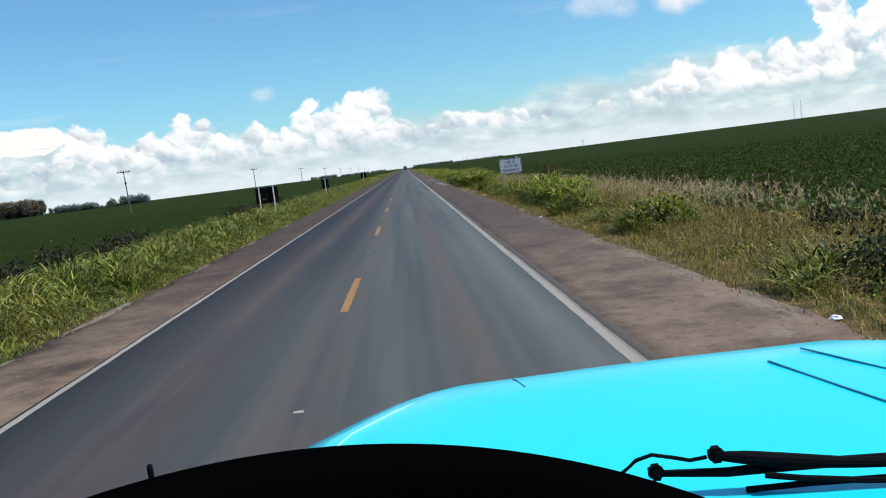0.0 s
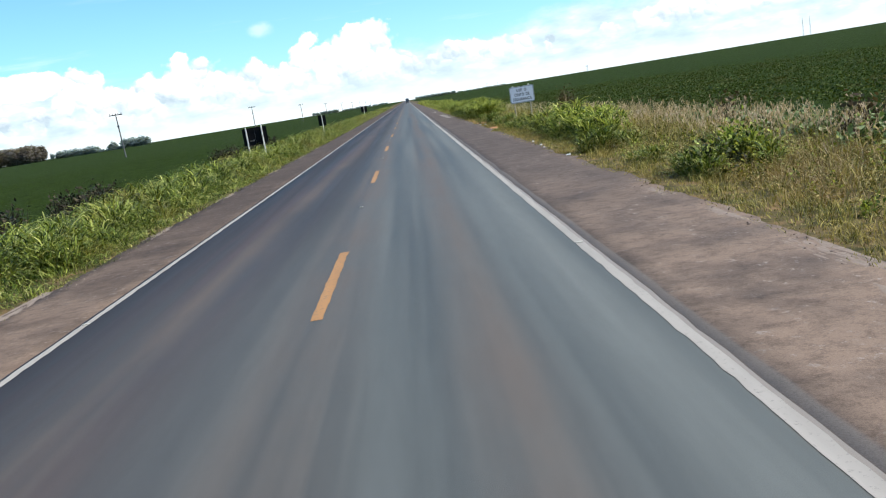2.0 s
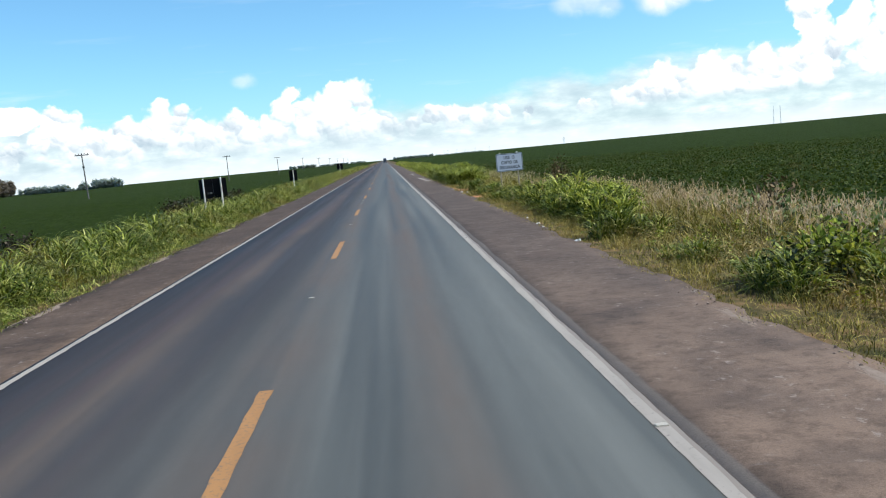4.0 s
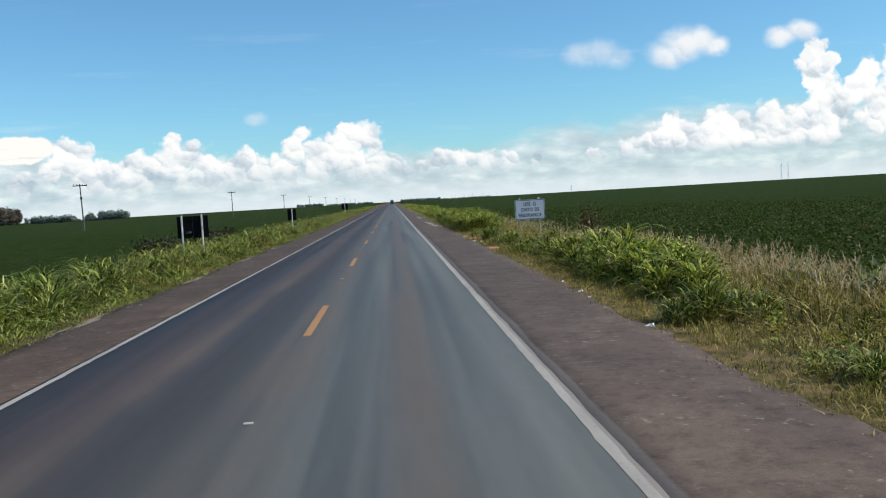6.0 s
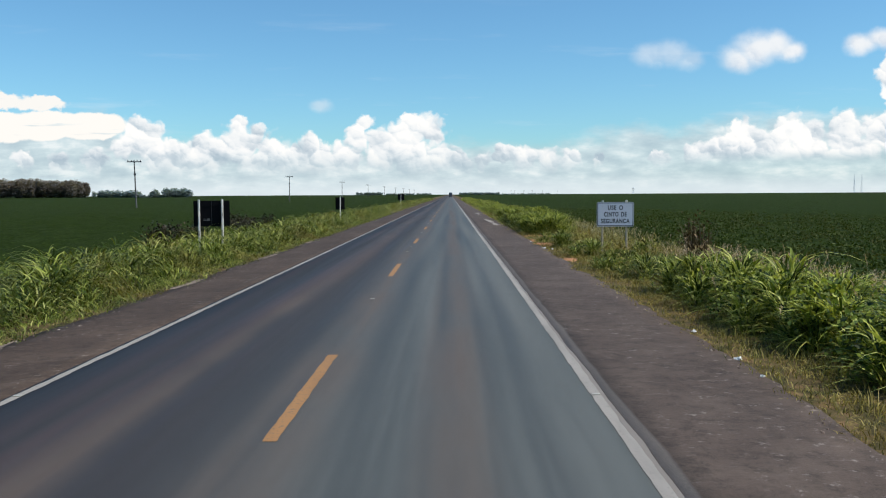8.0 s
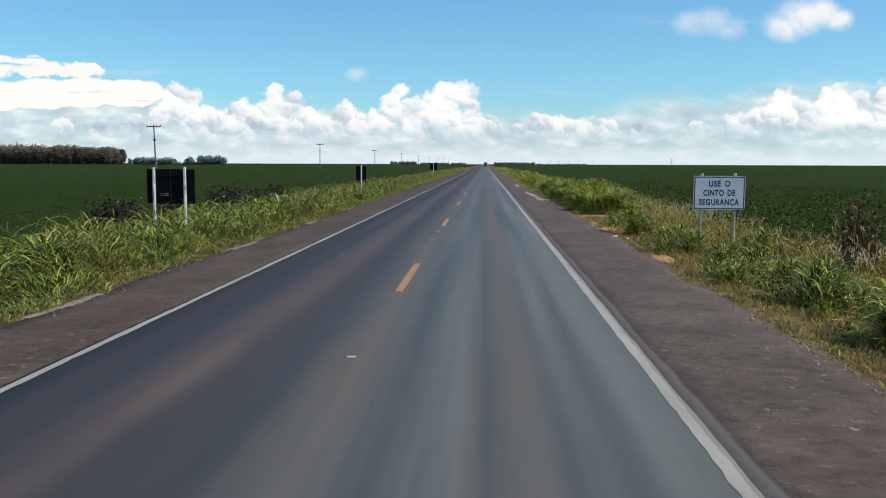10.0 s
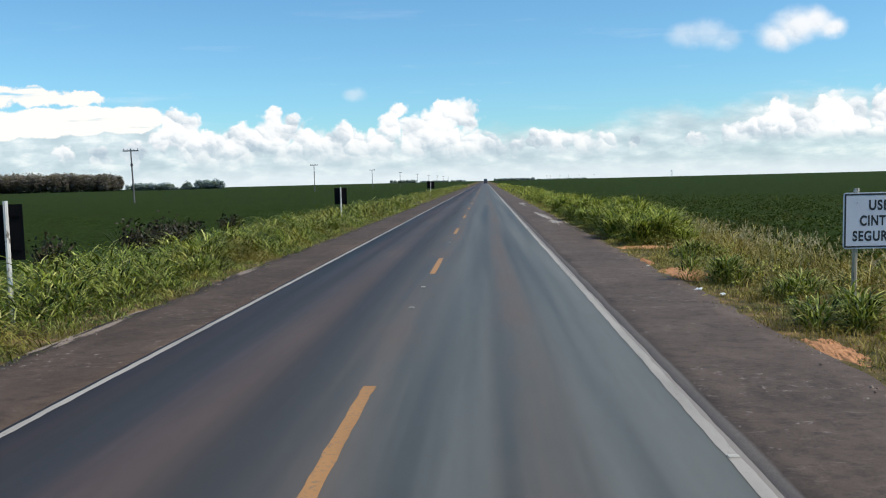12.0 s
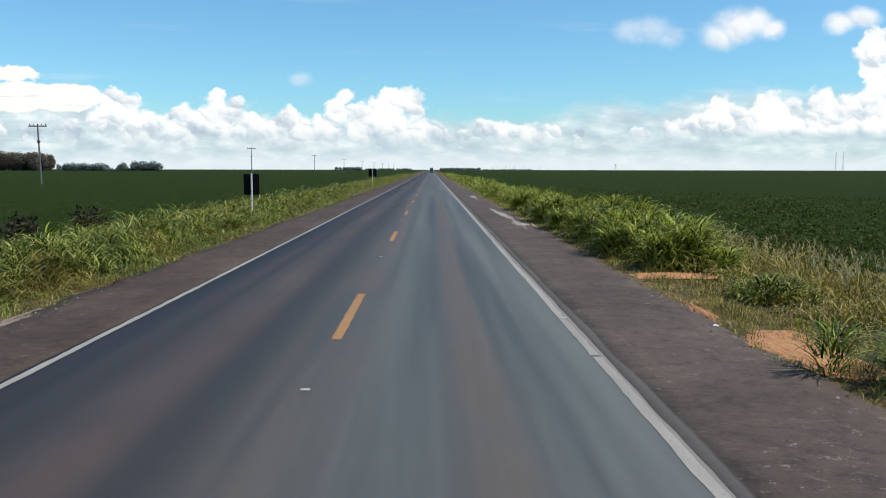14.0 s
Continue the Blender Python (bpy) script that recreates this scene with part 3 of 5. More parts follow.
def ground_height(x, y):
    """The verges fall gently from the shoulders to the fields."""
    out = np.maximum(np.where(x > 0, x - 5.9, -5.5 - x), -1.0)
    return np.where(out > 0, -0.025 - 0.225 * np.clip(out / 5.5, 0, 1), -0.025) + 0.03 * waves(x, y, 1.1, 3) * np.clip(out, 0, 1) * (np.abs(x) < 40)


def spread(lo, hi, step, far, count):
    """Even steps between lo and hi, then ever longer ones to far on both sides."""
    grow = np.geomspace(step, far, count)
    return np.concatenate([(lo - grow)[::-1], np.arange(lo, hi + step / 2, step), hi + grow])


xs = spread(-14, 14, 0.5, 4700, 26)
ys = spread(-12, 150, 1.5, 4700, 26)
ground = mesh_part("ground", fast_mesh("ground", *sheet(xs, ys, ground_height)), EARTH)
tagged(ground, "brown earth and thin grass under the verges and fields", "ground", kind="structure")


def slab(name, x0, x1, z, mat, ragged=(0.0, 0.0), seed=1):
    """A paved strip along the road with ragged long edges and a thickness."""
    y = np.concatenate([np.arange(-40, 160, 0.35), np.geomspace(160, 3000, 60)])
    a = x0 + ragged[0] * (waves(y, y * 0, 1.3, seed) * 0.5 + waves(y, y * 0, 6.0, seed + 1) * 0.3 + RNG.normal(0, 0.16, len(y)))
    b = x1 + ragged[1] * (waves(y, y * 0, 1.3, seed + 2) * 0.5 + waves(y, y * 0, 6.0, seed + 3) * 0.3 + RNG.normal(0, 0.16, len(y)))
    k = 6
    f = np.linspace(0, 1, k)
    top = np.stack([a[:, None] * (1 - f) + b[:, None] * f, np.repeat(y[:, None], k, 1), np.full((len(y), k), z)], -1)
    low = top[:, [0, -1]] - np.array([0, 0, 0.16])
    rows = np.concatenate([low[:, :1], top, low[:, 1:]], 1)
    n = k + 2
    i = (np.arange(len(y) - 1)[:, None] * n + np.arange(n - 1)[None]).ravel()
    return mesh_part(name, fast_mesh(name, rows.reshape(-1, 3), np.stack([i, i + 1, i + n + 1, i + n], -1)), mat)


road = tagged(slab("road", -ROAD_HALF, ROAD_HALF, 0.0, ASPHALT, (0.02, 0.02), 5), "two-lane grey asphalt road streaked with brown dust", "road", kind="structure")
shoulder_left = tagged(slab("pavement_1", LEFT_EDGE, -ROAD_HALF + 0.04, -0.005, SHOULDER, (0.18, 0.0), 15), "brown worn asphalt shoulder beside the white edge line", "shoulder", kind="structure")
shoulder_right = tagged(slab("pavement_2", ROAD_HALF - 0.04, RIGHT_EDGE, -0.005, SHOULDER, (0.0, 0.18), 25), "brown worn asphalt shoulder with dusty patches", "shoulder", kind="structure")


def painted_line(name, x, width, y0, y1, mat, seed, label=""):
    """A strip of road paint with nibbled edges, 4 mm proud of the asphalt."""
    y = np.arange(y0, y1 + 0.1, 0.22) if y1 - y0 < 400 else np.concatenate([np.arange(y0, 140, 0.22), np.geomspace(140, y1, 40)])
    jog = 0.02 * waves(y, y * 0, 0.5, seed) * np.exp(-((y - 69) / 7) ** 2) * (x > 3)
    a = x + jog - width / 2 + 0.006 * RNG.normal(size=len(y))
    b = x + jog + width / 2 + 0.006 * RNG.normal(size=len(y))
    z = np.full(len(y), 0.004)
    v = np.stack([np.stack([a, y, z], -1), np.stack([b, y, z], -1)], 1).reshape(-1, 3)
    i = np.arange(len(y) - 1) * 2
    return mesh_part(name, fast_mesh(name, v, np.stack([i, i + 1, i + 3, i + 2], -1)), mat, road, label)


painted_line("edge_line", -LINE, 0.11, -30, 2600, WHITE_LINE, 41, "worn white edge line")
painted_line("edge_line", LINE, 0.125, -30, 63.5, WHITE_LINE, 42, "worn white edge line")
painted_line("edge_line", LINE - 0.03, 0.12, 63.6, 2600, WHITE_LINE, 43, "worn white edge line")
dash = painted_line("centre_dash", -0.035, 0.155, 0.0, 4.42, YELLOW_LINE, 44, "faded yellow centre dash")
dash.location.y = 15.38 - 2 * 16.42
for k in range(-1, 34):
    other = dash.copy()
    scene.collection.objects.link(other)
    other.location.y = 15.38 + 16.42 * k

bm = box(bmesh.new(), (-0.055, -0.04, -0.004), (0.055, 0.04, 0.013), 0.006)
stud = part("road_stud", bm, GLASS_STUD, road, "small pale reflective road stud")
stud.location = (-LINE - 0.02, 1.6, 0.002)
spots = [(side, 17.35 + 16.32 * k) for k in range(-1, 9) for side in (-LINE, LINE)] + [(-0.07, yy) for yy in (9.48, 25.82, 42.9, 58.8, 61.9, 75.9, 92.2, 108.6)]
for sx, sy in spots:
    other = stud.copy()
    scene.collection.objects.link(other)
    other.location = (sx, sy, 0.002)


def patch(name, label, cx, cy, rx, ry, mat, z, seed, category, rise=0.035):
    """A low uneven spread of loose stuff that dips under the surface around it."""
    xs, ys = np.linspace(-1.6 * rx, 1.6 * rx, 64), np.linspace(-1.6 * ry, 1.6 * ry, 64)
    size = math.sqrt(rx * ry)

    def height(x, y):
        r = np.hypot(x / rx, y / ry)
        rough = 0.42 * waves(x / rx, y / ry, 2.6, seed) + 0.26 * waves(x / rx, y / ry, 7.0, seed + 1) + 0.30 * waves(x / rx, y / ry, 13.0, seed + 2) + 0.22 * waves(x / rx, y / ry, 27.0, seed + 3)
        return np.clip(rise * (0.75 - r + rough), -0.03, rise * 0.5)

    ob = mesh_part(name, fast_mesh(name, *sheet(xs, ys, height)), mat)
    ob.location = (cx, cy, z)
    return tagged(ob, label, category, kind="stuff")


SAND_LABEL = "bare orange sand spilling onto the shoulder's edge"
for i, (cx, cy, rx, ry) in enumerate(((6.42, 64.0, 0.40, 0.95), (6.95, 72.1, 0.75, 0.32), (6.28, 54.4, 0.20, 0.6), (6.12, 67.2, 0.10, 0.8))):
    patch("sand_patch", SAND_LABEL, cx, cy, rx, ry, SAND, -0.016, 50 + i, "sand")
for i, (cx, cy, rx, ry) in enumerate(((5.3, 96.5, 0.22, 7.5), (5.45, 90.5, 0.34, 1.8), (5.2, 128.0, 0.25, 5.0))):
    patch("dust_patch", "pale dust washed across the brown shoulder", cx, cy, rx, ry, PALE_DUST, -0.0045, 70 + i, "dust", 0.010)
for i, (cx, cy, rx, ry) in enumerate(((5.78, 14.6, 0.14, 0.8), (5.80, 11.6, 0.16, 0.9), (5.82, 17.8, 0.10, 0.7), (5.50, 12.8, 0.12, 0.4), (5.75, 21.0, 0.09, 0.6), (5.35, 10.2, 0.2, 0.3))):
    patch("dust_patch", "tan crumbled patch along the shoulder's broken edge", cx, cy, rx, ry, TAN_DUST, -0.0045, 90 + i, "dust", 0.008)
for i, (cy, ry) in enumerate(((9.5, 1.6), (13.6, 0.9), (19.0, 1.2), (27.5, 0.8), (36.0, 1.0), (46.5, 0.8), (57.0, 1.3), (66.0, 0.9))):
    patch("dust_patch", "pale dirt along the shoulder's grassy edge", -5.52, cy, 0.11, ry, TAN_DUST, -0.0045, 110 + i, "dust", 0.008)

# ---- the fields ----
def ramp01(v, lo, hi):
    t = np.clip((v - lo) / (hi - lo), 0, 1)
    return t * t * (3 - 2 * t)


def field(name, side, label):
    """The crop's canopy: rolling rows near the road, a plain green sheet far off."""
    gap = 12.4 if side < 0 else 11.8
    x = side * np.concatenate([[gap - 0.5, gap, gap + 0.4], np.arange(gap + 0.9, 46, 0.5), np.geomspace(47, 4700, 40)])
    y = np.concatenate([-np.geomspace(4700, 12, 16), np.arange(-10, 140, 0.6), np.geomspace(142, 4700, 60)])

    def height(x, y):
        near = 1 - ramp01(np.hypot(x, y - 40), 60, 130)
        rise = ramp01(np.abs(x), gap - 0.5, gap + 0.6)
        return -0.28 + rise * (0.44 + near * (0.07 * waves(x, y, 2.6, 8) + 0.04 * waves(x, y, 7.0, 9)))

    v, q = sheet(np.sort(x), y, height)
    return tagged(mesh_part(name, fast_mesh(name, v, q), CROP), label, "crop", kind="stuff")


field("soy_field", -1, "flat dark green soybean field reaching the horizon")
field("soy_field", 1, "flat dark green soybean field reaching the horizon")


def soy_plants(side, x0, x1, y0, y1, per_m2):
    """Single soybean plants with their leaflets over the nearer rows."""
    n = int((x1 - x0) * (y1 - y0) * per_m2)
    x = x0 + (x1 - x0) * RNG.random(n) ** 1.25
    x = np.round(x / 0.5) * 0.5 + RNG.normal(0, 0.09, n)
    y = RNG.uniform(y0, y1, n)
    keep = RNG.random(n) > ramp01(y, 55, y1) + 0.98 * ramp01(x, x0 + 8, x1)
    x, y, n = x[keep], y[keep], int(keep.sum())
    h = 0.40 + 0.10 * waves(x, y, 0.5, 4) + 0.08 * RNG.normal(size=n)
    per = 8
    cx = np.repeat(x, per) + RNG.normal(0, 0.15, n * per)
    cy = np.repeat(y, per) + RNG.normal(0, 0.15, n * per)
    cz = -0.24 + np.repeat(h, per) * RNG.uniform(0.75, 1.35, n * per)
    return leaves(np.stack([side * cx, cy, cz], -1), RNG.uniform(0.07, 0.14, n * per), 0.45)


tagged(mesh_part("soy_plants", fast_mesh("soy_plants", *soy_plants(1, 11.2, 66, 6, 165, 5.5)), SOY), "leafy soybean plants along the field's edge", "crop", kind="stuff")


# ---- the verges ----
def scatter(x0, x1, y0, y1, per_m2):
    n = int((x1 - x0) * (y1 - y0) * per_m2)
    return RNG.uniform(x0, x1, n), RNG.uniform(y0, y1, n)


def left_verge():
    """Broad-bladed grass in rounded tussocks; most blades spring from the stems and droop outward."""
    pieces = []
    for y0, y1, per, wide in ((-8, 48, 135, 0.044), (48, 85, 120, 0.046), (85, 130, 55, 0.058), (130, 210, 16, 0.08), (210, 420, 5, 0.13)):
        x, y = scatter(-12.4, -5.35, y0, y1, per)
        d = -5.5 - x + 0.35 * waves(y, y * 0, 0.8, 16)
        out, az, vigour = domes(x, y, 1.15, 3)
        crest = np.sqrt(np.clip(1 - out ** 2, 0, 1))
        tall = ramp01(d, 0.35, 1.9) * (0.30 + crest * (0.42 + 0.62 * vigour)) * (1 - 0.62 * ramp01(d, 3.6, 6.0))
        h = (0.12 + 0.92 * np.maximum(tall, 0.04)) * RNG.uniform(0.8, 1.1, len(x))
        keep = (d > -0.1) & (RNG.random(len(x)) < (0.35 + 0.65 * ramp01(d, 0.0, 0.9)) * (0.40 + 0.60 * ramp01(crest, 0.0, 0.5)))
        x, y, h, az = x[keep], y[keep], h[keep], az[keep] + RNG.normal(0, 0.65, int(keep.sum()))
        aloft = np.where(RNG.random(len(x)) < 0.72, RNG.uniform(0.30, 0.88, len(x)), 0.0)
        long = np.where(aloft > 0, (0.16 + 0.26 * h) * RNG.uniform(0.7, 1.3, len(x)), 0.75 * h)
        pieces.append(blades(x, y, ground_height(x, y) - 0.02 + aloft * h, long, wide * (0.35 + 0.55 * np.minimum(h, 1.2)) * RNG.uniform(0.6, 1.3, len(x)), RNG.uniform(0.9, 2.15, len(x)), (0.0, 0.34, 0.66, 1.0), 1.35, az))
    return joined(pieces)


def right_verge(stretches):
    pieces = []
    for y0, y1, per, wide in stretches:
        x, y = scatter(5.85, 12.2, y0, y1, per)
        d = x - 5.98 + 0.30 * waves(y, y * 0, 0.8, 26)
        bare = np.zeros(len(x))
        for cx, cy, rx, ry in ((6.42, 64.0, 0.40, 0.95), (6.95, 72.1, 0.75, 0.32), (6.32, 54.4, 0.26, 0.6)):
            bare = np.maximum(bare, np.hypot((x - cx) / rx, (y - cy) / ry) < 0.9)
        lumps = 0.55 * waves(x, y, 1.2, 31) + 0.4 * waves(x, y, 3.8, 32)
        tall = ramp01(d, 0.9, 2.6) * (0.38 + 0.26 * lumps) + 0.28 * ramp01(d, 2.6, 4.2)
        tall = tall * (1 - 0.38 * (1 - ramp01(y, 22, 32)))
        far = ramp01(y, 84, 100) * ramp01(d, 1.0, 2.0) * (1 - ramp01(d, 3.4, 4.8))
        tall = tall + far * (0.75 + 0.40 * waves(x, y, 0.7, 35))
        h = (0.10 + np.maximum(tall, 0.05)) * RNG.uniform(0.5, 1.25, len(x))
        keep = (d > -0.1) & (bare < 0.5) & (RNG.random(len(x)) < (0.3 + 0.7 * ramp01(d, 0.0, 0.9)) * (1 - 0.45 * ramp01(y, 50, 56) * (1 - ramp01(y, 72, 76)) * (1 - ramp01(d, 1.2, 2.2))) * (0.5 + 0.5 * ramp01(lumps, -0.6, 0.3)))
        x, y, h = x[keep], y[keep], h[keep]
        pieces.append(blades(x, y, ground_height(x, y) - 0.02, h, wide * (0.6 + 0.8 * h) * RNG.uniform(0.6, 1.5, len(x)), RNG.uniform(0.3, 1.5, len(x)), (0.0, 0.38, 0.70, 1.0), 1.6))
    return joined(pieces)


def weed_leaves(x0, x1, y0, y1, spots, height, seed, leaf=1.0):
    """Broad-leaved weeds: heaps of small leaves among the grass."""
    r = np.random.default_rng(seed)
    x, y = r.uniform(x0, x1, spots), r.uniform(y0, y1, spots)
    h = height * r.uniform(0.5, 1.15, spots) * (0.75 + 0.45 * waves(x, y, 1.1, seed))
    per = 34
    d = r.normal(size=(spots * per, 3)) * np.array([0.20, 0.20, 0.26])
    z = ground_height(x, y)
    c = np.stack([np.repeat(x, per), np.repeat(y, per), np.repeat(z + 0.55 * h, per)], -1) + d * np.repeat(np.maximum(h, 0.2), per)[:, None]
    c[:, 2] = np.maximum(c[:, 2], np.repeat(z, per) + 0.02)
    return leaves(c, leaf * r.uniform(0.04, 0.10, spots * per), 0.25)


for x0, x1, spots, high, seed in ((-11.2, -6.6, 800, 0.85, 61), (6.9, 11.3, 300, 0.50, 62)):
    pieces = [weed_leaves(x0, x1, 8, 60, spots, high, seed, 0.75), weed_leaves(x0, x1, 60, 125, spots, high, seed + 10, 0.85)]
    tagged(mesh_part("verge_weeds", fast_mesh("verge_weeds", *joined(pieces)), CLUMP if x0 > 0 else GRASS), "small-leaved green weeds growing through the verge grass", "weeds", kind="stuff")

pieces = [weed_leaves(7.0, 11.4, 5, 32, 800, 0.45, 65, 0.50), weed_leaves(7.2, 11.4, 32, 75, 900, 0.42, 66, 0.6)]
tagged(mesh_part("verge_weeds", fast_mesh("verge_weeds", *joined(pieces)), SCRUB), "olive and straw-coloured low scrub over the verge", "weeds", kind="stuff")


def turf(side, edge, seed):
    """Short dense grass along the shoulder's broken edge."""
    pieces = []
    for y0, y1, per, wide in ((4, 45, 330, 0.009), (45, 85, 260, 0.011), (85, 130, 90, 0.02)):
        n = int(1.7 * (y1 - y0) * per)
        d, y = 1.7 * RNG.random(n) ** 1.1, RNG.uniform(y0, y1, n)
        wob = 0.16 * (waves(y, y * 0, 1.3, seed) * 0.6 + waves(y, y * 0, 6.0, seed + 1) * 0.4)
        x = side * (edge - 0.18 + d) + wob
        tuft = waves(x, y, 4.0, seed + 5)
        h = (0.06 + 0.16 * ramp01(d, 0.0, 1.0)) * (0.8 + 0.5 * tuft) * RNG.uniform(0.5, 1.4, n)
        keep = (h > 0.02) & (RNG.random(n) < 0.45 + 0.55 * ramp01(tuft, -0.6, 0.4))
        for cx, cy, rx, ry in ((6.42, 64.0, 0.40, 0.95), (6.95, 72.1, 0.75, 0.32), (6.32, 54.4, 0.26, 0.6)):
            keep &= np.hypot((x - cx) / rx, (y - cy) / ry) > 0.85
        x, y, h = x[keep], y[keep], h[keep]
        pieces.append(blades(x, y, ground_height(x, y) - 0.01, h, wide * RNG.uniform(0.6, 1.4, len(x)), RNG.uniform(0.2, 1.3, len(x)), (0.0, 0.5, 1.0), 1.5))
    return joined(pieces)


def gravel(side, edge, count, seed):
    """Crumbs of asphalt and pale stones along the shoulder's edge."""
    r = np.random.default_rng(seed)
    y = r.uniform(4, 110, count)
    x = side * (edge - 0.04 - 0.30 * r.random(count) ** 2) + 0.16 * (waves(y, y * 0, 1.3, seed) * 0.6 + waves(y, y * 0, 6.0, seed + 1) * 0.4)
    s = 0.006 + 0.016 * r.random(count) ** 3
    cube = np.array([[-1, -1, -0.5], [1, -0.8, -0.5], [0.9, 1, -0.5], [-0.8, 0.9, -0.5], [-0.6, -0.7, 0.6], [0.6, -0.5, 0.7], [0.6, 0.6, 0.5], [-0.5, 0.6, 0.7]])
    faces = np.array([[0, 1, 5, 4], [1, 2, 6, 5], [2, 3, 7, 6], [3, 0, 4, 7], [4, 5, 6, 7]])
    a = r.uniform(0, 6.28, count)
    turn = np.stack([np.stack([np.cos(a), -np.sin(a)], -1), np.stack([np.sin(a), np.cos(a)], -1)], 1)
    v = cube[None] * s[:, None, None] * r.uniform(0.7, 1.3, (count, 1, 3))
    v[:, :, :2] = np.einsum("nij,nkj->nki", turn, v[:, :, :2])
    v += np.stack([x, y, np.full(count, -0.006) + s * 0.4], -1)[:, None]
    return v.reshape(-1, 3), (np.arange(count)[:, None, None] * 8 + faces[None]).reshape(-1, 4)


for side, edge, mat, seed in ((-1, -LEFT_EDGE, GRASS, 15), (1, RIGHT_EDGE, DRY_GRASS, 27)):
    tagged(mesh_part("turf_edge", fast_mesh("turf_edge", *turf(side, edge, seed)), mat), "short patchy turf creeping over the shoulder's edge", "grass", kind="stuff")
    tagged(mesh_part("edge_gravel", fast_mesh("edge_gravel", *gravel(side, edge, 1000, seed)), GRAVEL), "loose pale gravel along the shoulder's broken edge", "gravel", kind="stuff")

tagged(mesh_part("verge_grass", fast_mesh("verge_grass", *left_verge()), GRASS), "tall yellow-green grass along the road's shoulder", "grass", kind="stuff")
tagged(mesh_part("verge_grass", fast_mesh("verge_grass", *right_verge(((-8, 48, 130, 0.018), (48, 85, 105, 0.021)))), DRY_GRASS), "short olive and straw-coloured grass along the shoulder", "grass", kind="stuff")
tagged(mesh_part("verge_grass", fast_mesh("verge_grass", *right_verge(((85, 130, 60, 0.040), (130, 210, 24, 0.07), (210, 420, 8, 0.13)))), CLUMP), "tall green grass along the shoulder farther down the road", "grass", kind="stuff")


def straw_grass():
    x, y = scatter(6.9, 11.8, 5, 29, 150)
    keep = RNG.random(len(x)) < (0.25 + 0.75 * ramp01(waves(x, y, 0.9, 83), -0.5, 0.5)) * (1 - ramp01(y, 21, 29)) * ramp01(x, 6.9, 8.0)
    x, y = x[keep], y[keep]
    return blades(x, y, ground_height(x, y) - 0.01, RNG.uniform(0.22, 0.62, len(x)), RNG.uniform(0.006, 0.014, len(x)), RNG.uniform(0.2, 1.2, len(x)), (0.0, 0.38, 0.70, 1.0), 1.6)


tagged(mesh_part("straw_grass", fast_mesh("straw_grass", *straw_grass()), STRAW), "dry straw-coloured grass between verge and field", "grass", kind="stuff")


def grass_clump(cx, cy, radius, height, count, mat, label, width=0.034, leafy_share=0.0):
    """A clump of several tufts, each of broad arching blades that fan out from its foot."""
    ob = thing("grass_clump", label, "grass clump", (cx, cy, 0), "tall grass clumps on the verge")
    tufts = max(6, int(10 * radius * radius))
    for k in range(tufts):
        ta, tr = RNG.uniform(0, 2 * np.pi), radius * math.sqrt(RNG.random())
        n = count // tufts
        px, py = tr * math.cos(ta), tr * math.sin(ta)
        a, r = RNG.uniform(0, 2 * np.pi, n), 0.17 * np.sqrt(RNG.random(n))
        x, y = r * np.cos(a), r * np.sin(a)
        grown = height * (1 - 0.42 * (tr / radius) ** 2) * RNG.uniform(0.70, 1.12)
        z = ground_height(cx + px + x, cy + py + y) - 0.03
        # some blades rise from the foot, others spring from the stems
        aloft = np.where(RNG.random(n) < 0.72, RNG.uniform(0.25, 0.80, n), 0.0)
        long = grown * np.where(aloft > 0, RNG.uniform(0.30, 0.52, n), RNG.uniform(0.50, 0.95, n))
        v, q = blades(x * (1 + aloft), y * (1 + aloft), z + aloft * grown, long, width * np.where(aloft > 0, 1.35, 1.0) * RNG.uniform(0.6, 1.3, n), RNG.uniform(0.6, 1.95, n), (0.0, 0.3, 0.58, 0.82, 1.0), 1.7, a + RNG.normal(0, 0.4, n))
        m = int(n * leafy_share)
        c = np.stack([RNG.normal(0, 0.17, m), RNG.normal(0, 0.17, m), grown * RNG.uniform(0.30, 0.86, m) - 0.2 + RNG.normal(0, 0.05, m)], -1)
        v, q = joined([(v, q), leaves(c, RNG.uniform(0.04, 0.09, m), 0.35)])
        tuft = tagged(mesh_part("tuft", fast_mesh("tuft", v, q), mat, ob), kind="stuff")
        tuft.location = (px, py, 0)
    return ob


BIG, LOW = "tall dense green grass clump beside the shoulder", "low spiky green grass tussock at the shoulder's edge"
for cx, cy, radius, height in ((8.0, 44.0, 0.9, 1.20), (8.2, 41.5, 1.1, 1.45), (8.3, 38.8, 1.2, 1.50), (8.2, 36.4, 1.1, 1.40), (8.0, 34.4, 0.9, 1.20),
                               (7.9, 73.8, 1.3, 1.35), (8.0, 76.6, 1.5, 1.65), (8.0, 79.8, 1.6, 1.70), (8.1, 83.4, 1.6, 1.6), (7.9, 87.4, 1.5, 1.4),
                               (7.9, 91.8, 1.5, 1.5), (7.8, 97.0, 1.5, 1.35), (7.9, 103.0, 1.5, 1.4)):
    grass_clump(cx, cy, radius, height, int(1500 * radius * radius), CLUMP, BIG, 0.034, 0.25)
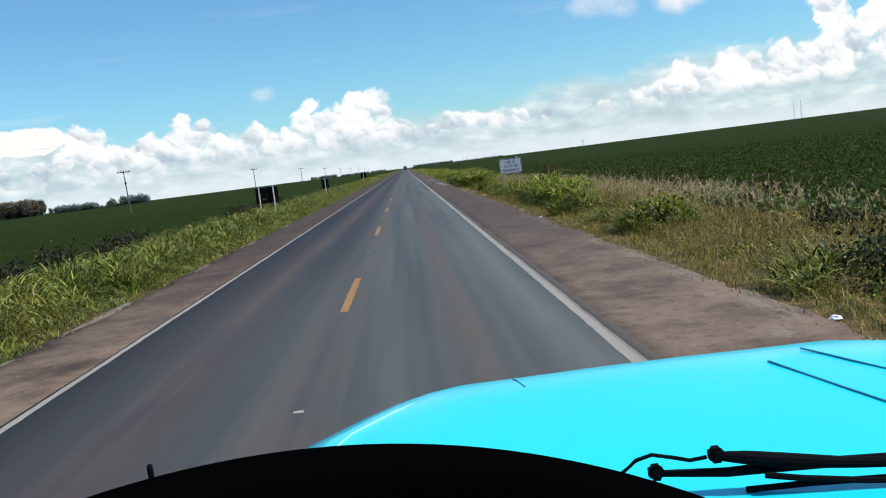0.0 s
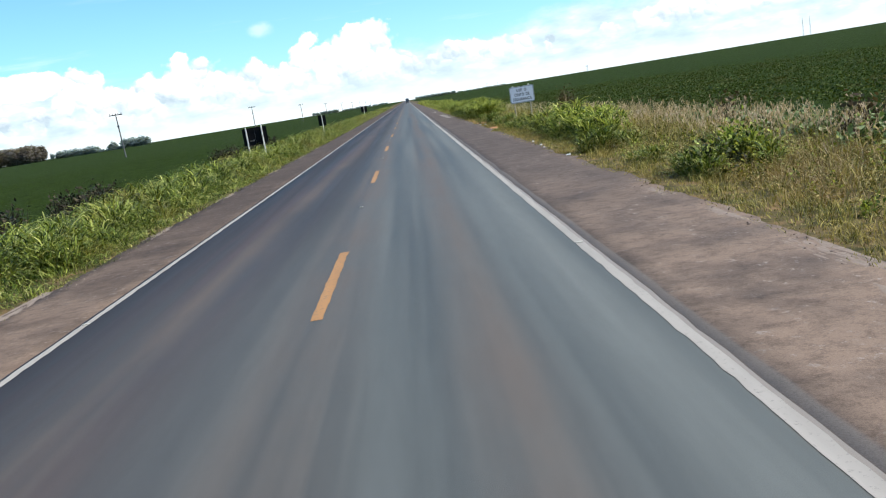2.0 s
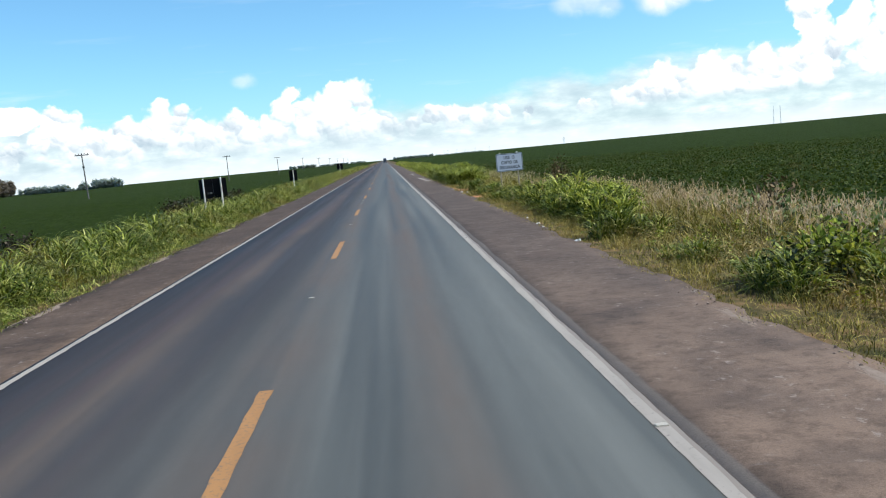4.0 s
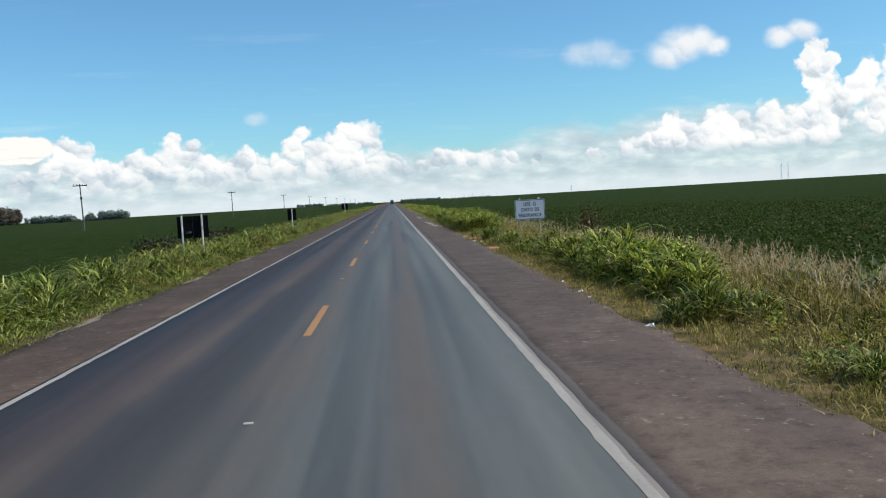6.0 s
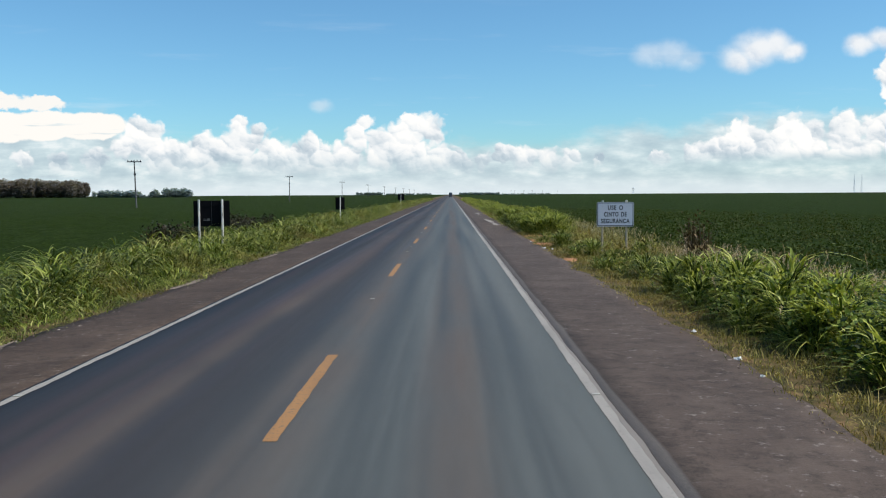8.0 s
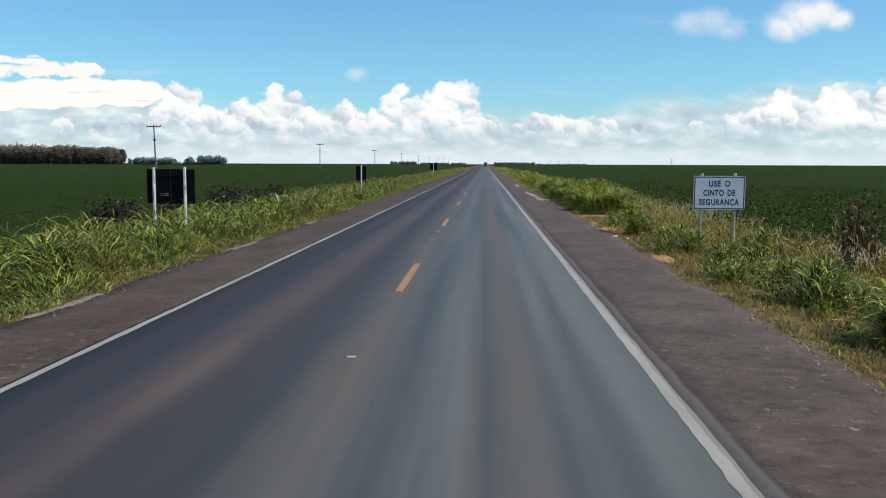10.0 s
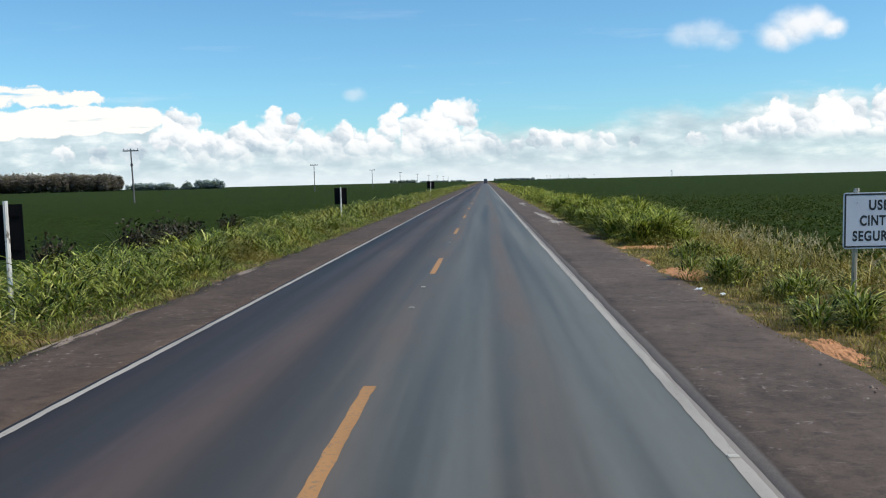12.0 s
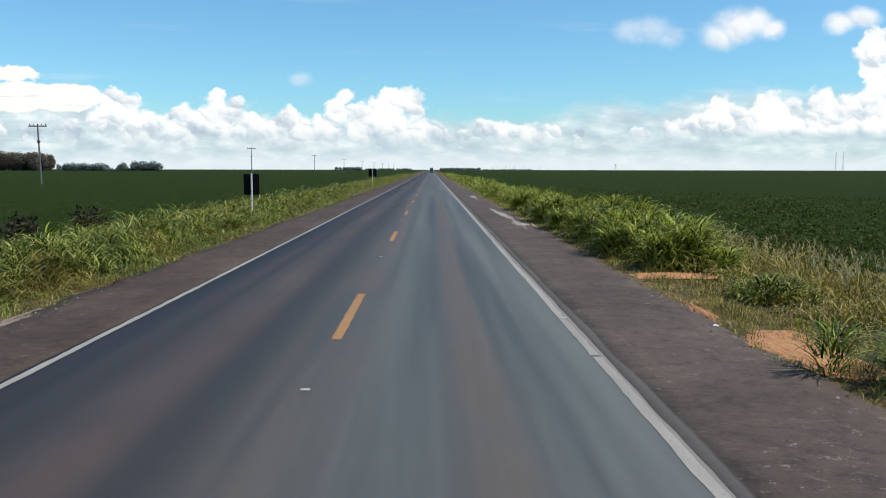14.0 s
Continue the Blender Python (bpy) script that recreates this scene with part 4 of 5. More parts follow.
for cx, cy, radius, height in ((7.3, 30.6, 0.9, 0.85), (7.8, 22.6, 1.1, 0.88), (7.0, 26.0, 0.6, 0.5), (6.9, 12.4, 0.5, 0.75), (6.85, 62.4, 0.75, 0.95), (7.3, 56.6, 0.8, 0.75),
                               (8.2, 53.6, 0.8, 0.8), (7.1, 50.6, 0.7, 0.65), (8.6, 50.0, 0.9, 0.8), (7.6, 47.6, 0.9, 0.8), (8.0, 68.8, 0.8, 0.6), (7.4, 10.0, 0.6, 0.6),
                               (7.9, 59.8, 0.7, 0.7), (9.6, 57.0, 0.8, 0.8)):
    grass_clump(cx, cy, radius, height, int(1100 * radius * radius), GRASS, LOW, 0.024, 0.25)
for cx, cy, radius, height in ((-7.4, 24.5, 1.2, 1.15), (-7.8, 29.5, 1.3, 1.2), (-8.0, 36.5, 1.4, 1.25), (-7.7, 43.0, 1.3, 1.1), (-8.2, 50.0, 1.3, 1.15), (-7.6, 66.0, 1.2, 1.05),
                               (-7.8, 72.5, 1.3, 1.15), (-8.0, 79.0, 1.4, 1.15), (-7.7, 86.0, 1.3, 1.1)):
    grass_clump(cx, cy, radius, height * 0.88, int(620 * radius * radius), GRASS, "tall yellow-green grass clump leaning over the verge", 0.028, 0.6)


def leaf_bush(cx, cy, radius, height, count, mat, label, leaf=0.11):
    """A rounded weed bush: a few stems, and broad leaves gathered in sprays over an uneven dome."""
    ob = thing("weed_bush", label, "weed", (cx, cy, 0), "leafy weeds on the verge")
    sprays = max(9, int(26 * radius))
    n = count // sprays
    bm = bmesh.new()
    centres = []
    foot = float(ground_height(np.array([cx]), np.array([cy]))[0])
    for k in range(sprays):
        a, r = RNG.uniform(0, 2 * np.pi), radius * math.sqrt(RNG.random())
        tip = height * math.sqrt(max(0.12, 1 - (0.92 * r / radius) ** 2)) * RNG.uniform(0.72, 1.12)
        x, y = r * math.cos(a), r * math.sin(a)
        tube(bm, [(0.25 * x, 0.25 * y, foot - 0.03), (0.75 * x, 0.75 * y, foot + 0.55 * tip), (x, y, foot + 0.95 * tip)], [0.012, 0.008, 0.004], 5)
        c = np.array([x, y, foot + 0.80 * tip]) + RNG.normal(size=(n, 3)) * np.array([0.15, 0.15, 0.17])
        c[:, 2] = np.maximum(c[:, 2] - 0.25 * RNG.random(n) ** 2 * tip, foot + 0.03)
        centres.append(c)
    part("stems", bm, DRY_WEED, ob)
    c = np.concatenate(centres)
    tops = mesh_part("foliage", fast_mesh("foliage", *leaves(c, leaf * RNG.uniform(0.6, 1.35, len(c)), 0.38)), mat, ob, "broad green leaves")
    tagged(tops, kind="stuff")
    return ob


for cx, cy, radius, height in ((8.0, 34.9, 0.9, 1.15), (8.3, 36.9, 1.0, 1.30), (7.9, 39.6, 0.9, 1.15), (8.5, 42.4, 0.9, 1.1), (7.9, 22.9, 0.8, 0.85), (7.9, 75.6, 0.9, 1.25), (7.7, 79.0, 1.0, 1.3), (8.0, 83.0, 1.0, 1.2), (7.8, 89.5, 1.0, 1.1), (7.9, 96.0, 1.1, 1.2), (7.6, 104.0, 1.2, 1.2), (7.8, 113.0, 1.3, 1.3), (7.5, 126.0, 1.3, 1.3), (7.6, 141.0, 1.4, 1.5)):
    leaf_bush(cx, cy, radius, height, int(1500 * radius), BUSH_LEAF, "rounded bright green weed bush among the grass", 0.085)
for cx, cy, radius, height in ((7.9, 11.6, 0.7, 0.72), (8.9, 12.6, 0.8, 0.85), (8.0, 13.3, 0.5, 0.5), (9.9, 14.6, 0.8, 0.8), (7.5, 22.3, 0.5, 0.55), (10.4, 18.4, 0.7, 0.6)):
    leaf_bush(cx, cy, radius, height, int(800 * radius), DARK_LEAF, "dark green weed bush on the dry verge", 0.085)
for cx, cy, radius, height in ((11.0, 21.6, 0.5, 0.75), (11.2, 23.4, 0.5, 0.70), (11.0, 25.6, 0.5, 0.8), (11.3, 27.6, 0.5, 0.75), (11.1, 29.8, 0.5, 0.85), (11.2, 32.4, 0.5, 0.8), (11.4, 19.6, 0.4, 0.65), (11.2, 35.2, 0.5, 0.7)):
    leaf_bush(cx, cy, radius, height, int(420 * radius), EDGE_LEAF, "tall pale-leaved plant at the crop's edge", 0.15)


def plumes(x, y, height, mat, name, label):
    """Thin stalks with feathery seed heads."""
    n = len(x)
    z = ground_height(x, y)
    h = height * RNG.uniform(0.75, 1.15, n)
    stalks = blades(x, y, z, h, np.full(n, 0.0035), RNG.uniform(0.1, 0.45, n))
    per = 9
    f = np.tile(np.linspace(0.0, 0.9, per), n)
    rows = stalks[0].reshape(n, -1, 3)
    c = np.repeat(rows[:, -3], per, 0) * (1 - f)[:, None] + np.repeat(rows[:, -1], per, 0) * f[:, None]
    head = blades(c[:, 0], c[:, 1], c[:, 2], RNG.uniform(0.06, 0.13, n * per), np.full(n * per, 0.016), RNG.uniform(0.3, 1.3, n * per), (0.0, 0.5, 1.0))
    return tagged(mesh_part(name, fast_mesh(name, *joined([stalks, head])), mat), label, "grass", kind="stuff")


def grove(cx, cy, sx, sy, n):
    return RNG.normal(cx, sx, n), RNG.normal(cy, sy, n)


xy = [grove(10.0, 37, 0.9, 7.0, 720), grove(10.0, 25, 0.9, 5.0, 420), grove(10.2, 48, 0.7, 4.0, 130)]
plumes(np.concatenate([a for a, b in xy]), np.concatenate([b for a, b in xy]), 1.05, PLUME, "seed_grass", "pinkish tan seed-headed grass at the field's edge")
xy = [grove(10.2, 69, 0.8, 3.0, 190), grove(10.0, 80, 0.5, 4.0, 70), grove(9.9, 62, 0.5, 2.0, 40), grove(9.6, 92, 0.5, 5, 30)]
plumes(np.concatenate([a for a, b in xy]), np.concatenate([b for a, b in xy]), 0.95, PALE_PLUME, "seed_grass", "pale feathery seed-headed grass behind the clumps")


def dead_weed(cx, cy, radius, height, count, mat=DEAD_WEED, label="dark withered weed between grass and crop"):
    """A dark withered bush of bent stalks with ragged leaves."""
    a, r = RNG.uniform(0, 2 * np.pi, count), radius * np.sqrt(RNG.random(count))
    x, y = r * np.cos(a), r * np.sin(a)
    h = height * RNG.uniform(0.5, 1.15, count)
    z = ground_height(cx + x, cy + y) - 0.02
    stalks = blades(x, y, z, h, RNG.uniform(0.015, 0.045, count), RNG.uniform(0.05, 0.6, count))
    per = 3
    c = np.repeat(np.stack([x, y, z], -1), per, 0) + RNG.normal(0, 0.12, (count * per, 3)) + np.repeat(h, per)[:, None] * RNG.uniform(0.35, 0.95, (count * per, 1)) * np.array([0, 0, 1.0])
    ob = thing("dead_weed", label, "weed", (cx, cy, 0), "withered weeds along the field")
    mesh_part("stem", fast_mesh("stem", *stalks), mat, ob)
    mesh_part("foliage", fast_mesh("foliage", *leaves(c, RNG.uniform(0.08, 0.16, count * per), 0.2)), mat, ob, "ragged dry leaves")
    return ob


for cx, cy, radius, height in ((-10.9, 60.6, 0.8, 1.0), (-10.6, 73.5, 0.8, 0.9), (-11.3, 72.0, 0.7, 1.05), (-11.7, 75.6, 0.8, 1.05), (-11.5, 66.5, 0.6, 0.95), (-12.0, 79.5, 0.6, 0.9), (-11.6, 84, 0.6, 0.9), (-11.2, 60, 0.6, 1.0), (-11.6, 31.5, 0.9, 0.95),
                               (-11.4, 36.5, 0.9, 0.95), (-11.8, 41.0, 0.8, 0.9), (-11.3, 27.0, 0.7, 0.9)):
    dead_weed(cx, cy, radius * 0.85, height * 1.4 if cx < 0 else height, int(170 * radius / 0.7))


for cx, cy, radius, height in ((10.4, 52.4, 0.42, 1.75), (11.2, 31.0, 0.4, 1.25), (11.4, 24.0, 0.4, 1.1)):
    dead_weed(cx, cy, radius, height, 90, DRY_WEED, "dry brown weed standing above the verge grass")


def litter(cx, cy, size, seed):
    """A crumpled scrap."""
    r = np.random.default_rng(seed)
    bm = bmesh.new()
    bmesh.ops.create_icosphere(bm, subdivisions=2, radius=size)
    for v in bm.verts:
        v.co *= 1 + 0.45 * r.normal() * 0.6
        v.co.z = max(v.co.z * 0.6, -size * 0.3)
    ob = part("litter_scrap", bm, LITTER_WHITE)
    ob.location = (cx, cy, -0.02 + size * 0.3)
    return tagged(ob, "crumpled white scrap of litter by the shoulder", "litter", "litter along the shoulder")


for i, (cx, cy, size) in enumerate(((6.02, 60.75, 0.075), (6.30, 59.9, 0.055), (6.02, 35.8, 0.05), (6.0, 30.45, 0.06), (6.12, 38.3, 0.04), (5.95, 34.65, 0.04), (5.9, 65.7, 0.045), (6.1, 10.4, 0.06), (5.2, 58.0, 0.02))):
    litter(cx, cy, size, 200 + i)


# ---- the signs ----
def round_panel(bm, w, h, depth, corner, y=0.0):
    """A flat panel with rounded corners, its front at y, its middle at the origin."""
    ring = []
    for sx, sz, a0 in ((1, 1, 0), (-1, 1, 90), (-1, -1, 180), (1, -1, 270)):
        for k in range(5):
            a = radians(a0 + 22.5 * k)
            ring.append((sx * (w / 2 - corner) + corner * math.cos(a), sz * (h / 2 - corner) + corner * math.sin(a)))
    front = [bm.verts.new((x, y, z)) for x, z in ring]
    back = [bm.verts.new((x, y + depth, z)) for x, z in ring]
    bm.faces.new(front)
    bm.faces.new(back[::-1])
    for i in range(len(ring)):
        j = (i + 1) % len(ring)
        bm.faces.new((front[i], back[i], back[j], front[j]))
    bmesh.ops.recalc_face_normals(bm, faces=bm.faces)
    return bm


def lettering(line, size, z, parent, width):
    """A line of capitals, word by word, laid out to the width."""
    words = []
    for text in line.split():
        curve = bpy.data.curves.new("lettering", "FONT")
        curve.body, curve.size, curve.align_y = text, size, "CENTER"
        curve.extrude, curve.offset, curve.space_character = 0.0004, 0.0085, 1.14
        temp = new("lettering", curve)
        me = bpy.data.meshes.new_from_object(temp)
        bpy.data.objects.remove(temp)
        xs = [v.co.x for v in me.vertices]
        words.append((me, min(xs), max(xs)))
    gap = size * 0.62
    total = sum(hi - lo for me, lo, hi in words) + gap * (len(words) - 1)
    at = -total / 2
    for me, lo, hi in words:
        ob = mesh_part("lettering", me, SIGN_BLACK, parent, "black capital letters")
        ob.matrix_local = pose((at - lo) * width / total, -0.0014, z, 90) @ Matrix.Diagonal((width / total, 1, 1, 1))
        at += hi - lo + gap


def post(parent, x, y, z0, z1, r, mat, label, lean=0.0):
    """A rough squared timber: its corners worn, its faces hewn unevenly, with a pale top."""
    ring = [(math.cos(a), math.sin(a)) for a in (radians(45 * k + 22.5) for k in range(8))]

    def hewn(bm, heights, radius, uneven):
        rows = []
        for z in heights:
            f = (z - z0) / (z1 - z0)
            jig = [1 + uneven * RNG.normal() for _ in ring]
            rows.append([bm.verts.new((x + lean * (2 * f - 1) + radius * j * cx, y + radius * j * cy, z)) for j, (cx, cy) in zip(jig, ring)])
        for lo, hi in zip(rows, rows[1:]):
            for j in range(8):
                bm.faces.new((lo[j], lo[(j + 1) % 8], hi[(j + 1) % 8], hi[j]))
        bm.faces.new(rows[0][::-1])
        bm.faces.new(rows[-1])
        return bm

    p = part("post", hewn(bmesh.new(), [z0 + (z1 - z0) * k / 9 for k in range(10)], r * 1.06, 0.045), mat, parent, label)
    part("cap", hewn(bmesh.new(), (z1 - 0.05, z1 + 0.004, z1 + 0.018), r * 1.12, 0.03), POST_WHITE, p, "white post top")
    return p


belt_sign = thing("road_sign", "white road sign with black lettering on two posts", "road sign", (8.68, 58.07, -0.20))
panel = part("panel", round_panel(bmesh.new(), 1.54, 1.02, 0.012, 0.05), SIGN_WHITE, belt_sign, "white panel with a thin black border")
panel.location = (0, 0, 1.775)
bm = bmesh.new()
for lo, hi in (((-0.75, -0.0025, 0.460), (0.75, -0.0005, 0.490)), ((-0.75, -0.0025, -0.490), (0.75, -0.0005, -0.460)), ((-0.75, -0.0025, -0.460), (-0.72, -0.0005, 0.460)), ((0.72, -0.0025, -0.460), (0.75, -0.0005, 0.460))):
    box(bm, lo, hi)
part("border", bm, SIGN_BLACK, panel, "thin black border line")
lettering("USE O", 0.25, 0.27, panel, 0.635)
lettering("CINTO DE", 0.25, -0.01, panel, 0.95)
lettering("SEGURANÇA", 0.25, -0.29, panel, 1.20)
post(belt_sign, -0.53, 0.055, -0.05, 2.345, 0.042, POST_WOOD, "weathered pale round post", 0.01)
post(belt_sign, 0.48, 0.055, -0.05, 2.355, 0.042, POST_WOOD, "weathered pale round post", -0.008)
for zz in (1.45, 2.10):
    for xx in (-0.52, 0.475):
        bm = bmesh.new()
        bmesh.ops.create_cone(bm, cap_ends=True, segments=8, radius1=0.011, radius2=0.009, depth=0.004, matrix=pose(xx, -0.002, zz - 1.775, 90))
        part("bolt", bm, STEEL, panel, "small steel bolt head")


def board(x, y, w, z0, z1, posts, label, plate=False):
    """The dark back of a sign for the other direction."""
    ob = thing("road_sign", label, "road sign", (x, y, -0.2), "signs seen from behind")
    p = part("panel", round_panel(bmesh.new(), w, z1 - z0, 0.014, 0.012), BOARD_BACK, ob, "black back of the panel")
    p.location = (0, 0, (z0 + z1) / 2 + 0.2)
    for zz in (-0.30, 0.30):
        bm = box(bmesh.new(), (-w * 0.47, -0.018, zz * (z1 - z0) - 0.02), (w * 0.47, -0.001, zz * (z1 - z0) + 0.02), 0.004)
        part("brace", bm, BOARD_BACK, p, "dark cross brace")
    if plate:
        bm = bmesh.new()
        for row in (-0.235, -0.290):
            box(bm, (-0.36, -0.006, row - 0.012), (-0.22, -0.002, row + 0.012))
        part("marking", bm, CONCRETE, p, "small faded stencilled marking")
        part("marking", round_panel(bmesh.new(), 0.12, 0.12, 0.003, 0.03, -0.006), CONCRETE, p, "small pale stencilled square").location = (-0.14, 0, -0.265)
        part("seam", box(bmesh.new(), (-0.006, -0.005, -0.52), (0.006, -0.001, 0.50)), DARK_METAL, p, "thin seam down the panel's back")
    for px, top in posts:
        post(ob, px, -0.065, -0.06, top + 0.2, 0.044, POST_WHITE, "whitewashed wooden post", 0.006)
    return ob


board(-8.34, 58.33, 1.54, 1.14, 2.23, ((-0.52, 2.26), (0.47, 2.28)), "black back of a wide road sign on two white posts", True)
board(-7.85, 95.0, 0.80, 1.16, 2.22, ((0.02, 2.24),), "black back of a square road sign on one white post")
board(-7.75, 181.0, 1.25, 1.35, 2.55, ((0.0, 2.57),), "black back of a far road sign on a single post")


# ---- the power line and the distance ----
def power_pole(x, y, lean=0.0):
    ob = thing("power_pole", "tapered concrete power pole with a crossarm", "power pole", (x, y, -0.3), "power line across the field")
    part("shaft", tube(bmesh.new(), [(0, 0, 0), (lean * 0.5, 0, 4.8), (lean, 0, 9.5)], [0.16, 0.13, 0.10], 10), CONCRETE, ob)
    part("crossarm", box(bmesh.new(), (lean - 1.35, -0.08, 9.05), (lean + 1.35, 0.08, 9.23), 0.02), DARK_METAL, ob, "dark timber crossarm")
    for k in (-1.2, -0.55, 0.55, 1.2):
        bm = tube(bmesh.new(), [(lean + k, 0, 9.23), (lean + k, 0, 9.33), (lean + k, 0, 9.36), (lean + k, 0, 9.50)], [0.03, 0.03, 0.085, 0.05], 8)
        part("insulator", bm, PORCELAIN, ob, "brown porcelain insulator")
    part("bracket", box(bmesh.new(), (lean * 0.7 - 0.16, -0.17, 6.6), (lean * 0.7 + 0.16, 0.17, 7.0), 0.03), DARK_METAL, ob, "dark steel bracket")
    return ob


for k, px in enumerate((-57.5, -54.75, -53.9, -53.95, -53.6, -53.3, -53.0, -52.7, -52.4)):
    power_pole(px, 177.5 + 133.0 * k, -0.18 if k == 0 else 0.05)


def far_wood(name, label, x0, x1, y, depth, height, count, leaf, mat, per=150, gap=0.0):
    """Trees seen far off: trunks, and crowns of many leaf clumps."""
    ob = thing(name, label, "trees", ((x0 + x1) / 2, y, -0.3), "woods along the horizon", "stuff")
    trunks = bmesh.new()
    centres, sizes = [], []
    for i in range(count):
        x = RNG.uniform(x0, x1) - (x0 + x1) / 2
        yy = RNG.uniform(0, depth)
        h = height * (RNG.uniform(0.90, 1.04) if height > 20 else RNG.uniform(0.72, 1.05))
        if height > 20:
            h *= 1.06 - 0.24 * (2 * x / (x1 - x0) - 0.2) ** 2
        tube(trunks, [(x, yy, 0), (x + 0.1, yy, h * 0.4), (x, yy, h * 0.75)], [h * 0.022, h * 0.016, h * 0.007], 5)
        d = RNG.normal(size=(per, 3))
        d /= np.linalg.norm(d, axis=1, keepdims=True)
        d *= RNG.random((per, 1)) ** 0.4
        centres.append(np.array([x, yy, h * 0.50]) + d * np.array([h * 0.42, h * 0.36, h * 0.52]) * (0.8 + 0.25 * waves(d[:, :1], d[:, 1:2], 3.0, 300 + i)))
        sizes.append(RNG.uniform(0.6, 1.3, per) * leaf)
    part("trunks", trunks, BARK, ob)
    mesh_part("crowns", fast_mesh("crowns", *leaves(np.concatenate(centres), np.concatenate(sizes) * 1.3, 0.75)), mat, ob)
    return ob


far_wood("forest", "dark block of woodland beyond the field", -760, -452, 1000, 50, 24, 280, 1.8, FAR_HAZE_LEAF, 800)
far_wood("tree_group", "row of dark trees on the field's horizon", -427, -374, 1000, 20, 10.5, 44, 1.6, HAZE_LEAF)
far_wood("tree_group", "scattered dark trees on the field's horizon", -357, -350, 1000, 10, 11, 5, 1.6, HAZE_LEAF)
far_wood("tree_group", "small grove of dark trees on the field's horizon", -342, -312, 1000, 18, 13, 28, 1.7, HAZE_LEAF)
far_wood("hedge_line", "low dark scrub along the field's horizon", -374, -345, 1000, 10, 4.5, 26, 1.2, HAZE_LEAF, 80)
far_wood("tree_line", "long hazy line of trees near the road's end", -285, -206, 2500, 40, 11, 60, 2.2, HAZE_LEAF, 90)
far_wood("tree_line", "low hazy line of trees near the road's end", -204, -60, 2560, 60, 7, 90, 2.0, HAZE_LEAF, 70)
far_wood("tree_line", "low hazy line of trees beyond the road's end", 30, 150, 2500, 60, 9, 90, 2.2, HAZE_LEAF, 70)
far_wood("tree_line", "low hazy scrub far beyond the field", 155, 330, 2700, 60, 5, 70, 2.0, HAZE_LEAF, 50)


def lattice_mast(x, y, height, foot, label, arms=0):
    """A thin steel tower of four legs with cross braces."""
    ob = thing("lattice_mast", label, "mast", (x, y, -0.3))
    for sx, sy in ((-1, -1), (1, -1), (1, 1), (-1, 1)):
        part("leg", tube(bmesh.new(), [(sx * foot, sy * foot, 0), (sx * foot * 0.25, sy * foot * 0.25, height)], [0.15, 0.10], 5), HAZE_METAL, ob)
    levels = 10
    for k in range(levels):
        a, b = k / levels, (k + 1) / levels
        ra, rb = foot * (1 - 0.75 * a), foot * (1 - 0.75 * b)
        for s in (-1, 1):
            part("brace", tube(bmesh.new(), [(-ra * s, -ra, height * a), (rb * s, -rb, height * b)], 0.09, 4), HAZE_METAL, ob)
            part("brace", tube(bmesh.new(), [(-ra * s, ra, height * a), (rb * s, rb, height * b)], 0.09, 4), HAZE_METAL, ob)
    for k in range(arms):
        zz = height * (0.72 + 0.11 * k)
        part("arm", tube(bmesh.new(), [(-foot * 1.7, 0, zz), (0, 0, zz + 1.0), (foot * 1.7, 0, zz)], [0.2, 0.4, 0.2], 5), HAZE_METAL, ob)
    return ob


lattice_mast(554, 2500, 20, 2.6, "grey lattice pylon with crossarms on the horizon", 3)
lattice_mast(1218, 2500, 57, 1.7, "tall thin lattice mast far beyond the field")
lattice_mast(1240, 2500, 57, 1.7, "tall thin lattice mast far beyond the field")
for k, px in enumerate((186, 200, 232, 262, 300, 352)):
    power_pole(px * 0.62, 1560 + 25 * k)


def lorry_ahead(x, y):
    """The rear of a loaded lorry, far down the lane."""
    ob = thing("lorry", "far lorry with a dark tarpaulined load on the road", "lorry", (x, y, 0.0))
    part("cargo_box", box(bmesh.new(), (-1.25, 0, 1.15), (1.25, 8.5, 3.35), 0.10), LORRY_DARK, ob, "dark tarpaulin over the load")
    part("tailboard", box(bmesh.new(), (-1.22, -0.05, 1.1), (1.22, -0.003, 1.75), 0.02), LORRY_DARK, ob)
    part("cab", box(bmesh.new(), (-1.2, 8.7, 0.7), (1.2, 10.6, 3.75), 0.18), LORRY_PALE, ob, "pale cab roof above the load")
    part("chassis", box(bmesh.new(), (-0.9, 0.1, 0.75), (0.9, 10.4, 1.12), 0.03), DARK_METAL, ob)
    part("bumper", box(bmesh.new(), (-1.2, -0.12, 0.45), (1.2, -0.02, 0.65), 0.03), DARK_METAL, ob)
    for side in (-1, 1):
        part("tail_lamp", box(bmesh.new(), (side * 1.0 - 0.12, -0.09, 0.85), (side * 1.0 + 0.12, -0.06, 1.0), 0.01), LAMP_RED, ob, "red tail lamp")
        for yy in (1.6, 2.9, 9.3):
            wheel = part("wheel", tube(bmesh.new(), [(side * 0.75, yy, 0.5), (side * 0.80, yy, 0.5), (side * 1.12, yy, 0.5), (side * 1.17, yy, 0.5)], [0.44, 0.5, 0.5, 0.44], 20), BLACK_RUBBER, ob)
            part("rim", tube(bmesh.new(), [(side * 1.172, yy, 0.5), (side * 1.19, yy, 0.5)], [0.26, 0.22], 16), STEEL, wheel)
    return ob


lorry_ahead(1.85, 640)


